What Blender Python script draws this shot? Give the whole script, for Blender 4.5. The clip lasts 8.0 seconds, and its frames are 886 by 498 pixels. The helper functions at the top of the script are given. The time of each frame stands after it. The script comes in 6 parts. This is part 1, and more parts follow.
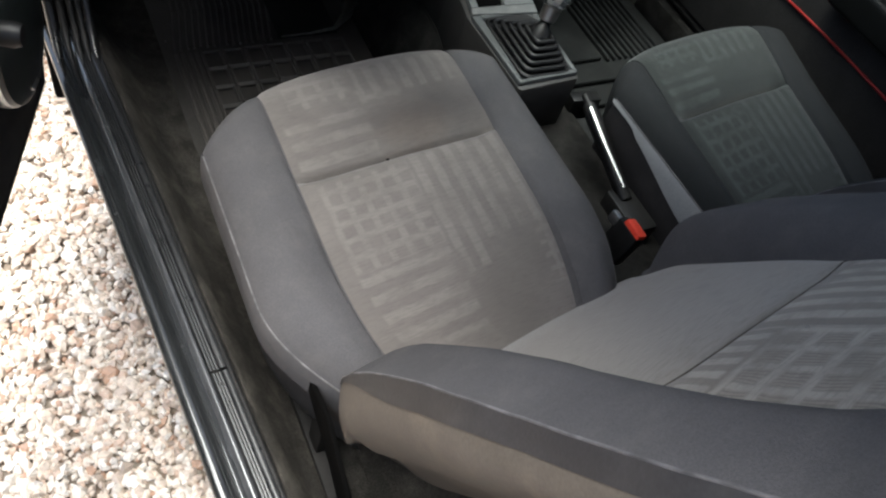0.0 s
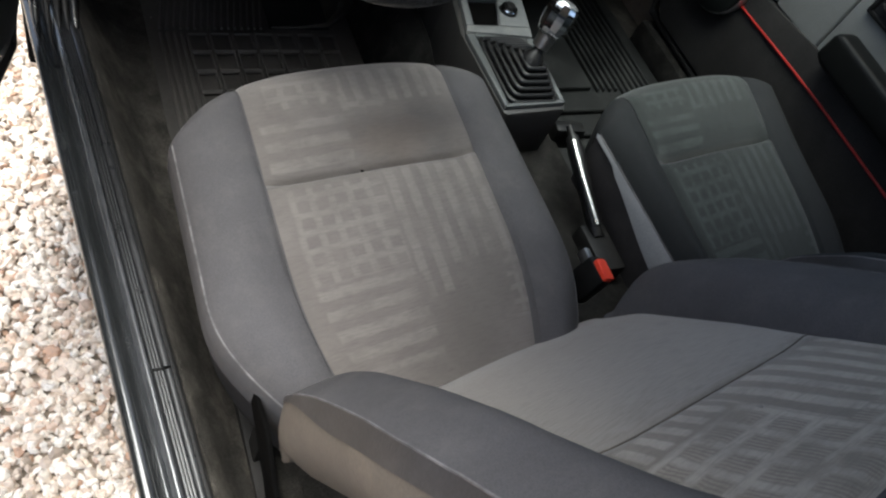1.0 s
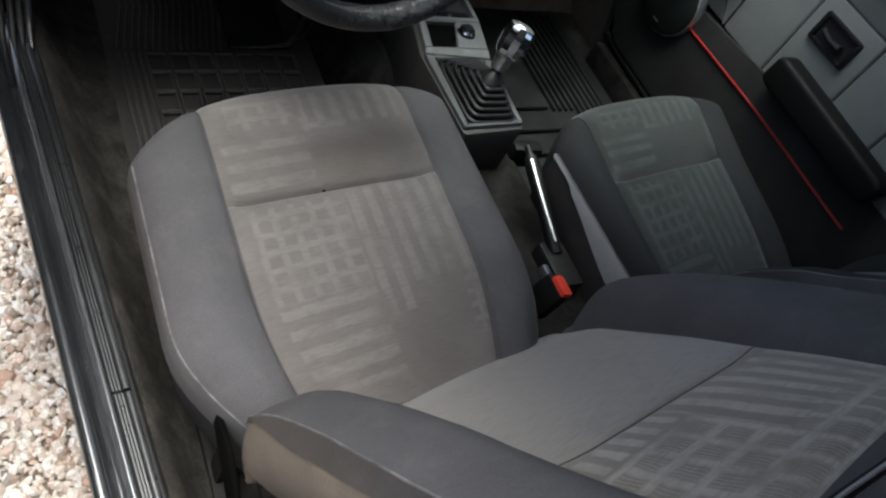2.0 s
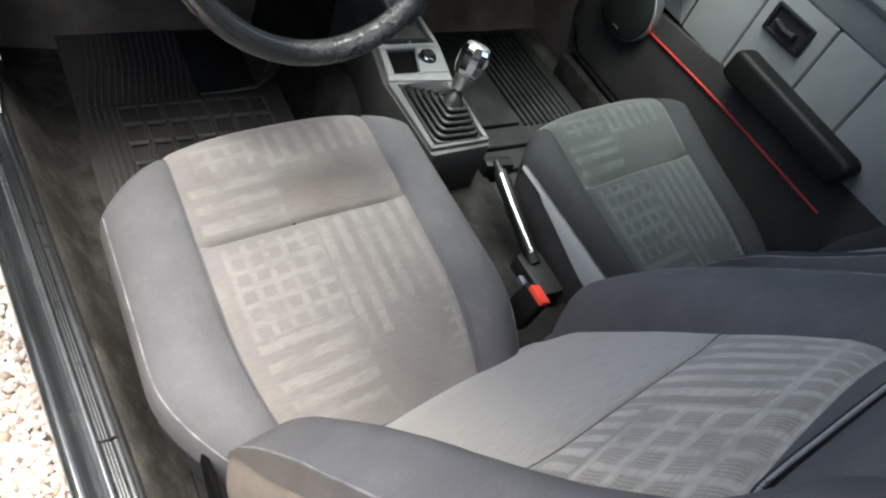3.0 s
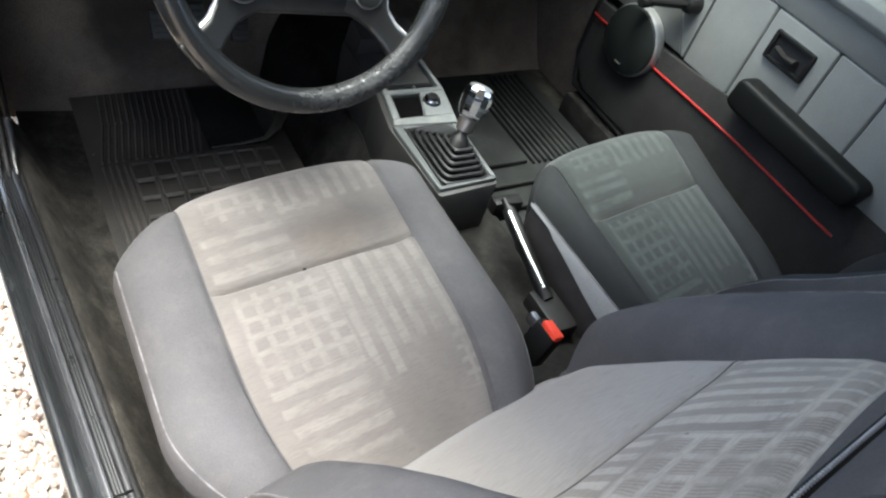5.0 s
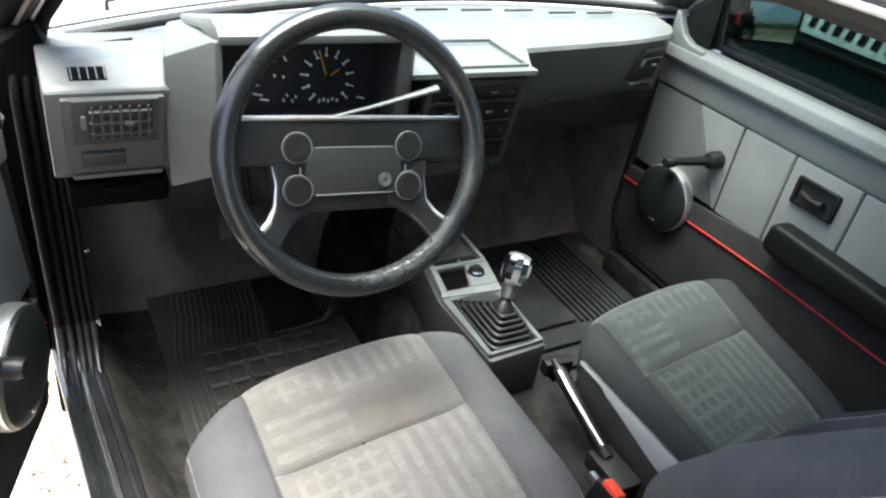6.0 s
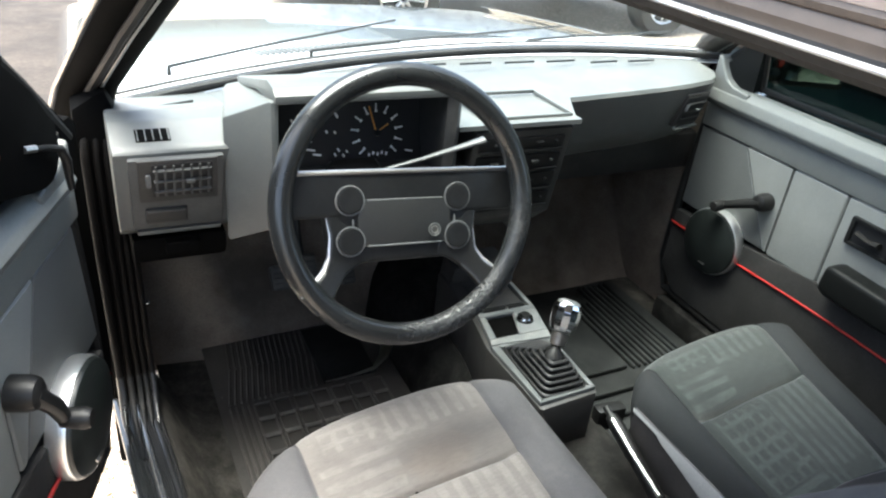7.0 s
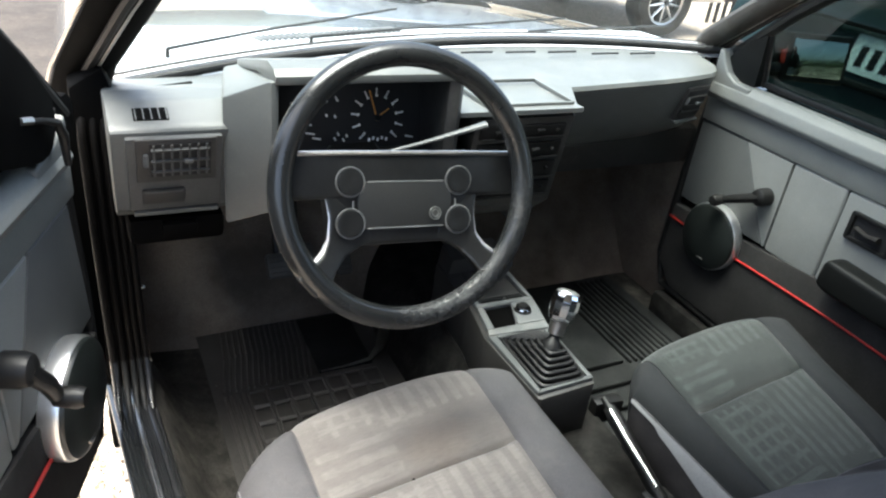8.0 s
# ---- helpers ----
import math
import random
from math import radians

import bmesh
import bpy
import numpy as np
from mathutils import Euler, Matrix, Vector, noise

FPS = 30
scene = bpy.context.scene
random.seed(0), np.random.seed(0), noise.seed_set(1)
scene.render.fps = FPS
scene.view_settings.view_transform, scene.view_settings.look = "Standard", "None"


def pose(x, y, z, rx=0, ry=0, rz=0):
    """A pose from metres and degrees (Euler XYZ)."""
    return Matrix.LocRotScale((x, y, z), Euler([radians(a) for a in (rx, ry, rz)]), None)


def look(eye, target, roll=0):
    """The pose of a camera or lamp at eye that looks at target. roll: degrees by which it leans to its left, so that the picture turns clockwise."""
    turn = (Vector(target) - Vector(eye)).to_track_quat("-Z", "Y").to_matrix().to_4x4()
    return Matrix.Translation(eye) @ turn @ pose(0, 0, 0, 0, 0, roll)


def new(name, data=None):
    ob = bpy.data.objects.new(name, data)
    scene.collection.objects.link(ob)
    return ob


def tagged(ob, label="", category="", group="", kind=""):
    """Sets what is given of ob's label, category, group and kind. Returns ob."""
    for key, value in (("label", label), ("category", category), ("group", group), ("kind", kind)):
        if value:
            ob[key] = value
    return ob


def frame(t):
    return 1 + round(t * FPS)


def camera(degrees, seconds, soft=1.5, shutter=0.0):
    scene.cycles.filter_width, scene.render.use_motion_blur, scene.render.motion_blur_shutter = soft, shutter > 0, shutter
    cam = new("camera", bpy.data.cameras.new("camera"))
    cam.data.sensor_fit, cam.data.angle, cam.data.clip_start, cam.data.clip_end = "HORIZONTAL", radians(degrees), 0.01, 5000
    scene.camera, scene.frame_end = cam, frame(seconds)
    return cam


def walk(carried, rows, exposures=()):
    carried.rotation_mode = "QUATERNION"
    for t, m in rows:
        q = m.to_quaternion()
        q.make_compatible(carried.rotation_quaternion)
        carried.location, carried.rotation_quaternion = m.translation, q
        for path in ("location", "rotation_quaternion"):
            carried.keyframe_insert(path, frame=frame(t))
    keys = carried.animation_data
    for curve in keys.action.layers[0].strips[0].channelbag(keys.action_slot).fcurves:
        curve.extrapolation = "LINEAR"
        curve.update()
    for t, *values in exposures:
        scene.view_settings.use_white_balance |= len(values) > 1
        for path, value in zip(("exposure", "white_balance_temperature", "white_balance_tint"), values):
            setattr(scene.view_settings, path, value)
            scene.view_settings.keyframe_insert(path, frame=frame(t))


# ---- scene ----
# the camera and its way
cam = camera(62.8, 8.0, soft=2.2)
PATH = [
    (0, (-0.748, -0.734, 1.199), (0.092, 0.184, -0.367), 21.9),
    (0.5, (-0.725, -0.705, 1.199), (0.151, 0.162, -0.376), 30.0),
    (1, (-0.728, -0.707, 1.202), (0.179, 0.185, -0.341), 30.9),
    (1.5, (-0.736, -0.707, 1.205), (0.206, 0.195, -0.311), 31.4),
    (2, (-0.735, -0.711, 1.215), (0.27, 0.18, -0.267), 32.6),
    (3.5, (-0.695, -0.748, 1.238), (0.302, 0.219, -0.201), 23.1),
    (4, (-0.693, -0.747, 1.237), (0.298, 0.221, -0.205), 22.6),
    (5.5, (-0.706, -0.759, 1.233), (0.285, 0.453, -0.012), 16.8),
    (6, (-0.712, -0.793, 1.277), (0.21, 0.627, 0.212), 9.7),
    (6.5, (-0.719, -0.803, 1.292), (0.136, 0.7, 0.286), 6.8),
    (7, (-0.725, -0.8, 1.285), (0.107, 0.74, 0.316), 6.4),
    (7.5, (-0.734, -0.794, 1.263), (0.089, 0.755, 0.303), 7.0),
    (8, (-0.731, -0.8, 1.26), (0.115, 0.734, 0.294), 7.4),
]
EXPOSURES = [(0, 1.4, 6200, 4.5), (2, 1.27, 6200, 4.5), (3.3, 2.73, 6300, 4.5), (4.2, 2.73, 6300, 4.5), (5.5, 2.8, 6250, 2.5), (6.5, 2.85, 6300, 2), (8, 2.55, 6350, 3)]
walk(cam, [(t, look(eye, target, roll)) for t, eye, target, roll in PATH], EXPOSURES)

# ---- world and light ----
world = bpy.data.worlds.new("overcast_sky")
scene.world = world
world.use_nodes = True
sky = world.node_tree.nodes.new("ShaderNodeTexSky")
sky.sky_type, sky.sun_disc = "NISHITA", False
sky.sun_elevation, sky.sun_rotation, sky.dust_density, sky.ozone_density = radians(81), radians(284), 6.0, 0.6
sky.air_density = 0.8
world.node_tree.links.new(sky.outputs[0], world.node_tree.nodes["Background"].inputs[0])
world.node_tree.nodes["Background"].inputs[1].default_value = 0.15
sun = new("sun", bpy.data.lights.new("sun", "SUN"))
sun.data.energy, sun.data.angle, sun.data.color = 2.35, radians(42), (1.0, 0.99, 0.965)
sun.matrix_world = look((-1.2, 0.3, 8), (0, 0, 0))


# ---- materials ----
class Maths:
    """Arithmetic on sockets of one node tree."""

    def __init__(self, nt):
        self.nt = nt

    def op(self, name, *args):
        nd = self.nt.nodes.new("ShaderNodeMath")
        nd.operation = name
        for i, a in enumerate(args):
            if isinstance(a, (int, float)):
                nd.inputs[i].default_value = a
            else:
                self.nt.links.new(a, nd.inputs[i])
        return nd.outputs[0]

    def soft(self, x, lo, hi):
        nd = self.nt.nodes.new("ShaderNodeMapRange")
        nd.interpolation_type = "SMOOTHSTEP"
        self.nt.links.new(x, nd.inputs[0])
        nd.inputs[1].default_value, nd.inputs[2].default_value = lo, hi
        return nd.outputs[0]

    def mix(self, fac, a, b):
        nd = self.nt.nodes.new("ShaderNodeMix")
        nd.data_type = "RGBA"
        for sock, v in ((nd.inputs[0], fac), (nd.inputs[6], a), (nd.inputs[7], b)):
            if isinstance(v, (int, float)):
                sock.default_value = v
            elif isinstance(v, tuple):
                sock.default_value = (*v, 1)
            else:
                self.nt.links.new(v, sock)
        return nd.outputs[2]

    def noise(self, co, scale, detail=4.0, rough=0.55):
        nd = self.nt.nodes.new("ShaderNodeTexNoise")
        nd.inputs["Scale"].default_value, nd.inputs["Detail"].default_value = scale, detail
        nd.inputs["Roughness"].default_value = rough
        self.nt.links.new(co, nd.inputs["Vector"])
        return nd.outputs["Fac"]


def shade(c, k):
    return tuple(max(0.0, min(1.0, x * k)) for x in c)


def material(name, col, rough=0.6, metal=0.0, blot=(6, 0.25), grain=(220, 0.2), bump=0.15, bump_scale=350, coat=0.0, dust=None, spec=0.5):
    """A surface with stains at a large scale, grain at a small one, and fine relief. dust: colour and share of pale dirt."""
    m = bpy.data.materials.new(name)
    m.use_nodes = True
    nt, bs = m.node_tree, m.node_tree.nodes["Principled BSDF"]
    k = Maths(nt)
    co = nt.nodes.new("ShaderNodeTexCoord").outputs["Object"]
    big, small = k.noise(co, blot[0], 5, 0.6), k.noise(co, grain[0], 3)
    c = k.mix(k.soft(big, 0.3, 0.7), shade(col, 1 - blot[1]), shade(col, 1 + blot[1]))
    c = k.mix(k.op("MULTIPLY", k.soft(small, 0.35, 0.65), grain[1]), c, shade(col, 0.35))
    if dust:
        d = k.op("MULTIPLY", k.soft(k.noise(co, dust[2] if len(dust) > 2 else 14, 8, 0.7), 0.45, 0.75), dust[1])
        c = k.mix(d, c, dust[0])
    nt.links.new(c, bs.inputs["Base Color"])
    r = k.op("ADD", rough - 0.08, k.op("MULTIPLY", k.noise(co, blot[0] * 3, 4), 0.16))
    nt.links.new(r, bs.inputs["Roughness"])
    bs.inputs["Metallic"].default_value = metal
    bs.inputs["Coat Weight"].default_value = coat
    bs.inputs["Specular IOR Level"].default_value = spec
    if bump:
        b = nt.nodes.new("ShaderNodeBump")
        b.inputs["Strength"].default_value, b.inputs["Distance"].default_value = bump, 0.002
        nt.links.new(k.noise(co, bump_scale, 3), b.inputs["Height"])
        nt.links.new(b.outputs[0], bs.inputs["Normal"])
    return m


def motif_fabric(name, base, thread, blocks, amount=0.75, stain=None, below=None):
    """Woven seat cloth: paler bars and squares in blocks (u0, u1, v0, v1, kind, pitch), in metres of the cloth's own map."""
    m = bpy.data.materials.new(name)
    m.use_nodes = True
    nt, bs = m.node_tree, m.node_tree.nodes["Principled BSDF"]
    k = Maths(nt)
    uv = nt.nodes.new("ShaderNodeUVMap")
    sep = nt.nodes.new("ShaderNodeSeparateXYZ")
    nt.links.new(uv.outputs[0], sep.inputs[0])
    co = nt.nodes.new("ShaderNodeTexCoord").outputs["Object"]
    wob = k.op("MULTIPLY", k.op("SUBTRACT", k.noise(co, 60, 3), 0.5), 0.006)
    u, v = k.op("ADD", sep.outputs[0], wob), k.op("ADD", sep.outputs[1], wob)

    def bars(x, pitch, share):
        t = k.op("ABSOLUTE", k.op("SUBTRACT", k.op("FRACT", k.op("DIVIDE", x, pitch)), 0.5))
        return k.soft(t, 0.5 - share / 2 - 0.07, 0.5 - share / 2 + 0.07)

    total = None
    for u0, u1, v0, v1, kind, pitch in blocks:
        mask = k.op("MULTIPLY", k.op("MULTIPLY", k.soft(u, u0 - 0.003, u0 + 0.003), k.soft(u, u1 + 0.003, u1 - 0.003)),
                    k.op("MULTIPLY", k.soft(v, v0 - 0.003, v0 + 0.003), k.soft(v, v1 + 0.003, v1 - 0.003)))
        if kind == "V":
            p = bars(u, pitch, 0.5)
        elif kind == "X":
            p = k.op("MAXIMUM", bars(u, pitch, 0.3), k.op("MAXIMUM", bars(v, 0.032, 0.3), k.op("MULTIPLY", bars(u, 0.0042, 0.5), 0.5)))
        elif kind == "H":
            p = bars(v, pitch, 0.5)
        else:
            p = k.op("MAXIMUM", bars(u, pitch, 0.35), bars(v, pitch, 0.35))
        p = k.op("MULTIPLY", p, mask)
        total = p if total is None else k.op("MAXIMUM", total, p)
    worn = k.soft(k.noise(co, 22, 5, 0.65), 0.25, 0.6)
    fac = k.op("MULTIPLY", k.op("MULTIPLY", total, worn), amount)
    weave = k.op("MULTIPLY", k.op("MAXIMUM", bars(sep.outputs[0], 0.0016, 0.5), bars(sep.outputs[1], 0.0016, 0.5)), 0.18)
    c = k.mix(k.soft(k.noise(co, 9, 6, 0.65), 0.3, 0.7), shade(base, 0.86), shade(base, 1.12))
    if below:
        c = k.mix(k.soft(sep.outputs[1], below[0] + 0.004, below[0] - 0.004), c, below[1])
    c = k.mix(fac, c, thread)
    strands = nt.nodes.new("ShaderNodeCombineXYZ")
    nt.links.new(k.op("MULTIPLY", sep.outputs[0], 45.0), strands.inputs[0])
    nt.links.new(k.op("MULTIPLY", sep.outputs[1], 420.0), strands.inputs[1])
    c = k.mix(k.op("MULTIPLY", k.soft(k.noise(strands.outputs[0], 1.0, 4, 0.7), 0.42, 0.7), 0.42), c, shade(base, 0.6))
    c = k.mix(weave, c, shade(base, 0.5))
    c = k.mix(k.op("MULTIPLY", k.soft(k.noise(co, 14, 7, 0.7), 0.56, 0.75), 0.35), c, shade(base, 0.55))
    if stain:
        du, dv = k.op("SUBTRACT", sep.outputs[0], stain[0]), k.op("SUBTRACT", sep.outputs[1], stain[1])
        r = k.op("SQRT", k.op("ADD", k.op("MULTIPLY", du, du), k.op("MULTIPLY", k.op("MULTIPLY", dv, dv), 2.5)))
        r = k.op("ADD", r, k.op("MULTIPLY", k.op("SUBTRACT", k.noise(co, 30, 5, 0.65), 0.5), 0.12))
        c = k.mix(k.op("MULTIPLY", k.soft(r, stain[2], stain[2] * 0.25), 0.2), c, (0.17, 0.12, 0.085))
    nt.links.new(c, bs.inputs["Base Color"])
    bs.inputs["Roughness"].default_value = 0.9
    bs.inputs["Sheen Weight"].default_value = 0.25
    bs.inputs["Specular IOR Level"].default_value = 0.2
    b = nt.nodes.new("ShaderNodeBump")
    b.inputs["Strength"].default_value, b.inputs["Distance"].default_value = 0.35, 0.002
    nt.links.new(k.op("ADD", k.op("MULTIPLY", fac, 0.6), k.op("ADD", weave, k.op("MULTIPLY", k.noise(co, 500, 2), 0.3))), b.inputs["Height"])
    nt.links.new(b.outputs[0], bs.inputs["Normal"])
    return m


def glass_material(name, tint=(0.93, 0.97, 0.95), share=0.06, rough=0.02):
    m = bpy.data.materials.new(name)
    m.use_nodes = True
    nt = m.node_tree
    bs = nt.nodes["Principled BSDF"]
    nt.nodes.remove(bs)
    out = nt.nodes["Material Output"]
    clear, gloss, mx = (nt.nodes.new("ShaderNode" + s) for s in ("BsdfTransparent", "BsdfGlossy", "MixShader"))
    clear.inputs[0].default_value = (*tint, 1)
    gloss.inputs["Roughness"].default_value = rough
    mx.inputs[0].default_value = share
    nt.links.new(clear.outputs[0], mx.inputs[1])
    nt.links.new(gloss.outputs[0], mx.inputs[2])
    nt.links.new(mx.outputs[0], out.inputs[0])
    return m


def stone_material(name):
    m = bpy.data.materials.new(name)
    m.use_nodes = True
    nt, bs = m.node_tree, m.node_tree.nodes["Principled BSDF"]
    k = Maths(nt)
    rnd = nt.nodes.new("ShaderNodeNewGeometry").outputs["Random Per Island"]
    ramp = nt.nodes.new("ShaderNodeValToRGB")
    ramp.color_ramp.interpolation = "CONSTANT"
    stops = [(0, (0.76, 0.65, 0.54)), (0.18, (0.82, 0.74, 0.64)), (0.42, (0.69, 0.57, 0.46)), (0.53, (0.86, 0.80, 0.72)), (0.76, (0.60, 0.49, 0.40)),
             (0.83, (0.64, 0.48, 0.37)), (0.92, (0.40, 0.32, 0.25)), (0.96, (0.50, 0.32, 0.22))]
    for i, (p, c) in enumerate(stops):
        e = ramp.color_ramp.elements[i] if i < 2 else ramp.color_ramp.elements.new(p)
        e.position, e.color = p, (*c, 1)
    nt.links.new(rnd, ramp.inputs[0])
    co = nt.nodes.new("ShaderNodeTexCoord").outputs["Object"]
    c = k.mix(k.op("MULTIPLY", k.soft(k.noise(co, 160, 5), 0.4, 0.7), 0.35), ramp.outputs[0], (0.3, 0.26, 0.235))
    nt.links.new(c, bs.inputs["Base Color"])
    bs.inputs["Roughness"].default_value = 0.8
    b = nt.nodes.new("ShaderNodeBump")
    b.inputs["Strength"].default_value, b.inputs["Distance"].default_value = 0.4, 0.003
    nt.links.new(k.noise(co, 220, 4), b.inputs["Height"])
    nt.links.new(b.outputs[0], bs.inputs["Normal"])
    return m


def ground_material(name):
    m = bpy.data.materials.new(name)
    m.use_nodes = True
    nt, bs = m.node_tree, m.node_tree.nodes["Principled BSDF"]
    k = Maths(nt)
    co = nt.nodes.new("ShaderNodeTexCoord").outputs["Object"]
    vor = nt.nodes.new("ShaderNodeTexVoronoi")
    vor.inputs["Scale"].default_value = 38
    nt.links.new(co, vor.inputs["Vector"])
    bw = nt.nodes.new("ShaderNodeRGBToBW")
    nt.links.new(vor.outputs["Color"], bw.inputs[0])
    c = k.mix(bw.outputs[0], (0.21, 0.17, 0.135), (0.42, 0.36, 0.295))
    c = k.mix(k.op("MULTIPLY", k.soft(vor.outputs["Distance"], 0.25, 0.6), 0.7), c, (0.19, 0.145, 0.105))
    c = k.mix(k.soft(k.noise(co, 0.5, 5), 0.45, 0.7), c, (0.26, 0.215, 0.175))
    nt.links.new(c, bs.inputs["Base Color"])
    bs.inputs["Roughness"].default_value = 0.9
    b = nt.nodes.new("ShaderNodeBump")
    b.inputs["Strength"].default_value, b.inputs["Distance"].default_value, b.invert = 0.8, 0.01, True
    nt.links.new(vor.outputs["Distance"], b.inputs["Height"])
    nt.links.new(b.outputs[0], bs.inputs["Normal"])
    return m


def rim_material(name):
    """Moulded black rim: smooth at the top, cracked and polished by wear low on one side."""
    m = bpy.data.materials.new(name)
    m.use_nodes = True
    nt, bs = m.node_tree, m.node_tree.nodes["Principled BSDF"]
    k = Maths(nt)
    co = nt.nodes.new("ShaderNodeTexCoord").outputs["Object"]
    sep = nt.nodes.new("ShaderNodeSeparateXYZ")
    nt.links.new(co, sep.inputs[0])
    low = k.op("MULTIPLY", k.soft(sep.outputs[1], -0.06, -0.15), k.soft(sep.outputs[0], -0.05, 0.06))
    low = k.op("MAXIMUM", low, k.op("MULTIPLY", k.soft(sep.outputs[0], 0.14, 0.17), k.soft(sep.outputs[1], 0.05, -0.05)))
    crack = k.op("MULTIPLY", k.soft(k.noise(co, 170, 4, 0.7), 0.42, 0.6), low)
    c = k.mix(k.soft(k.noise(co, 9, 5, 0.6), 0.3, 0.7), (0.010, 0.0107, 0.0112), (0.017, 0.018, 0.0184))
    c = k.mix(k.op("MULTIPLY", crack, 0.22), c, (0.09, 0.09, 0.09))
    nt.links.new(c, bs.inputs["Base Color"])
    nt.links.new(k.op("SUBTRACT", k.op("ADD", 0.17, k.op("MULTIPLY", k.noise(co, 30, 4), 0.14)), k.op("MULTIPLY", low, 0.08)), bs.inputs["Roughness"])
    b = nt.nodes.new("ShaderNodeBump")
    b.inputs["Strength"].default_value, b.inputs["Distance"].default_value = 0.5, 0.002
    nt.links.new(k.op("ADD", crack, k.op("MULTIPLY", k.noise(co, 420, 3), 0.1)), b.inputs["Height"])
    nt.links.new(b.outputs[0], bs.inputs["Normal"])
    return m


GRAVEL = stone_material("gravel_stone")
GROUND = ground_material("gravel_ground")
EARTH = material("bare_brown_earth", (0.034, 0.026, 0.0205), 0.95, blot=(3, 0.4), grain=(60, 0.4), bump=0.8, bump_scale=40, dust=((0.07, 0.055, 0.045), 0.4, 7))
CLOTH = material("charcoal_seat_cloth", (0.084, 0.081, 0.084), 0.88, blot=(5, 0.12), grain=(700, 0.3), bump=0.3, bump_scale=900, spec=0.25, dust=((0.15, 0.14, 0.13), 0.25, 18))
CLOTH_SIDE = material("brown_grey_seat_side_vinyl", (0.098, 0.082, 0.066), 0.62, blot=(5, 0.2), grain=(300, 0.2), bump=0.2, dust=((0.25, 0.2, 0.15), 0.4, 9))
PIPE = material("grey_seat_piping", (0.105, 0.10, 0.102), 0.7, blot=(40, 0.5))
SEAT_VINYL = material("dark_seat_side_vinyl", (0.03, 0.028, 0.029), 0.5, blot=(6, 0.2), grain=(300, 0.2), bump=0.15, dust=((0.12, 0.11, 0.1), 0.2, 12))
# pale grey: zip teeth, and the light painted on one cushion side
SEAT_PALE = material("seat_side_light_and_zip_grey", (0.30, 0.305, 0.31), 0.45, blot=(6, 0.15), grain=(300, 0.15), bump=0.15)
BLOCKS = [(0.022, 0.150, 0.012, 0.150, "G", 0.0255), (0.148, 0.318, 0.004, 0.165, "V", 0.0272), (0.160, 0.21, 0.165, 0.20, "V", 0.0272), (0.02, 0.150, 0.155, 0.272, "H", 0.027),
          (0.285, 0.312, 0.165, 0.26, "G", 0.02), (0.012, 0.128, -0.098, -0.014, "H", 0.029), (0.135, 0.30, -0.172, -0.108, "V", 0.027), (0.20, 0.315, -0.042, -0.032, "H", 0.024),
          (0.13, 0.20, -0.125, -0.10, "G", 0.027), (0.03, 0.12, -0.165, -0.118, "G", 0.027)]
BACK_BLOCKS = [(0.125, 0.31, 0.315, 0.43, "V", 0.030), (-0.01, 0.125, 0.35, 0.48, "X", 0.030), (0.125, 0.30, 0.43, 0.48, "X", 0.030), (0.01, 0.125, 0.31, 0.345, "V", 0.022)]
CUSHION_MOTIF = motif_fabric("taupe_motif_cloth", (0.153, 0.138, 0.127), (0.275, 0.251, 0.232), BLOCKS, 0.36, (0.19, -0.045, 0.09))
# the cushion's cloth, made paler and warmer to put in light on the backrest
BACK_MOTIF = motif_fabric("lit_taupe_back_cloth", (0.21, 0.187, 0.158), (0.43, 0.388, 0.335), BACK_BLOCKS, 0.85, below=(0.30, (0.31, 0.282, 0.25)))
# passenger seat: greener cloth, darkened in colour for the shaded side of the cabin
CUSHION_SHADED = motif_fabric("shaded_green_motif_cloth", (0.0225, 0.0268, 0.0248), (0.06, 0.071, 0.066), BLOCKS, 0.65)
BACK_SHADED = motif_fabric("shaded_green_back_cloth", (0.027, 0.032, 0.0295), (0.066, 0.077, 0.072), BACK_BLOCKS, 0.75)
CLOTH_SHADED = material("shaded_charcoal_seat_cloth", (0.0175, 0.019, 0.0202), 0.88, blot=(5, 0.12), grain=(700, 0.3), bump=0.3, bump_scale=900, spec=0.25)
BLACK_PLASTIC = material("black_plastic", (0.009, 0.009, 0.009), 0.42, bump=0.12, dust=((0.08, 0.075, 0.07), 0.06, 20), spec=0.25)
BLACK_RUBBER = material("black_rubber", (0.008, 0.008, 0.008), 0.55, bump=0.15, dust=((0.08, 0.07, 0.06), 0.15, 16), spec=0.3)
WHEEL_VINYL = material("worn_black_wheel_vinyl", (0.0105, 0.0108, 0.011), 0.36, blot=(9, 0.25), bump=0.10, bump_scale=420, dust=((0.11, 0.11, 0.108), 0.05, 90))
WHEEL_PLATE = material("dark_grey_wheel_plate", (0.0165, 0.0168, 0.0165), 0.45, blot=(6, 0.2), grain=(500, 0.2), bump=0.2, bump_scale=600)
RIM_VINYL = rim_material("worn_black_rim_vinyl")
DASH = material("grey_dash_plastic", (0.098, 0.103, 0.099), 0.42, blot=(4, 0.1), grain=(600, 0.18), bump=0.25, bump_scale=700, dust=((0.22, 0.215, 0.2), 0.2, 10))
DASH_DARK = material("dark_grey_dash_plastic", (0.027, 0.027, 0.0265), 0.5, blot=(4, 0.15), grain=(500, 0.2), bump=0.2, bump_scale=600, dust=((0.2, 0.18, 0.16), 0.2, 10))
DASH_STALK = material("satin_grey_stalk_plastic", (0.06, 0.062, 0.062), 0.35)
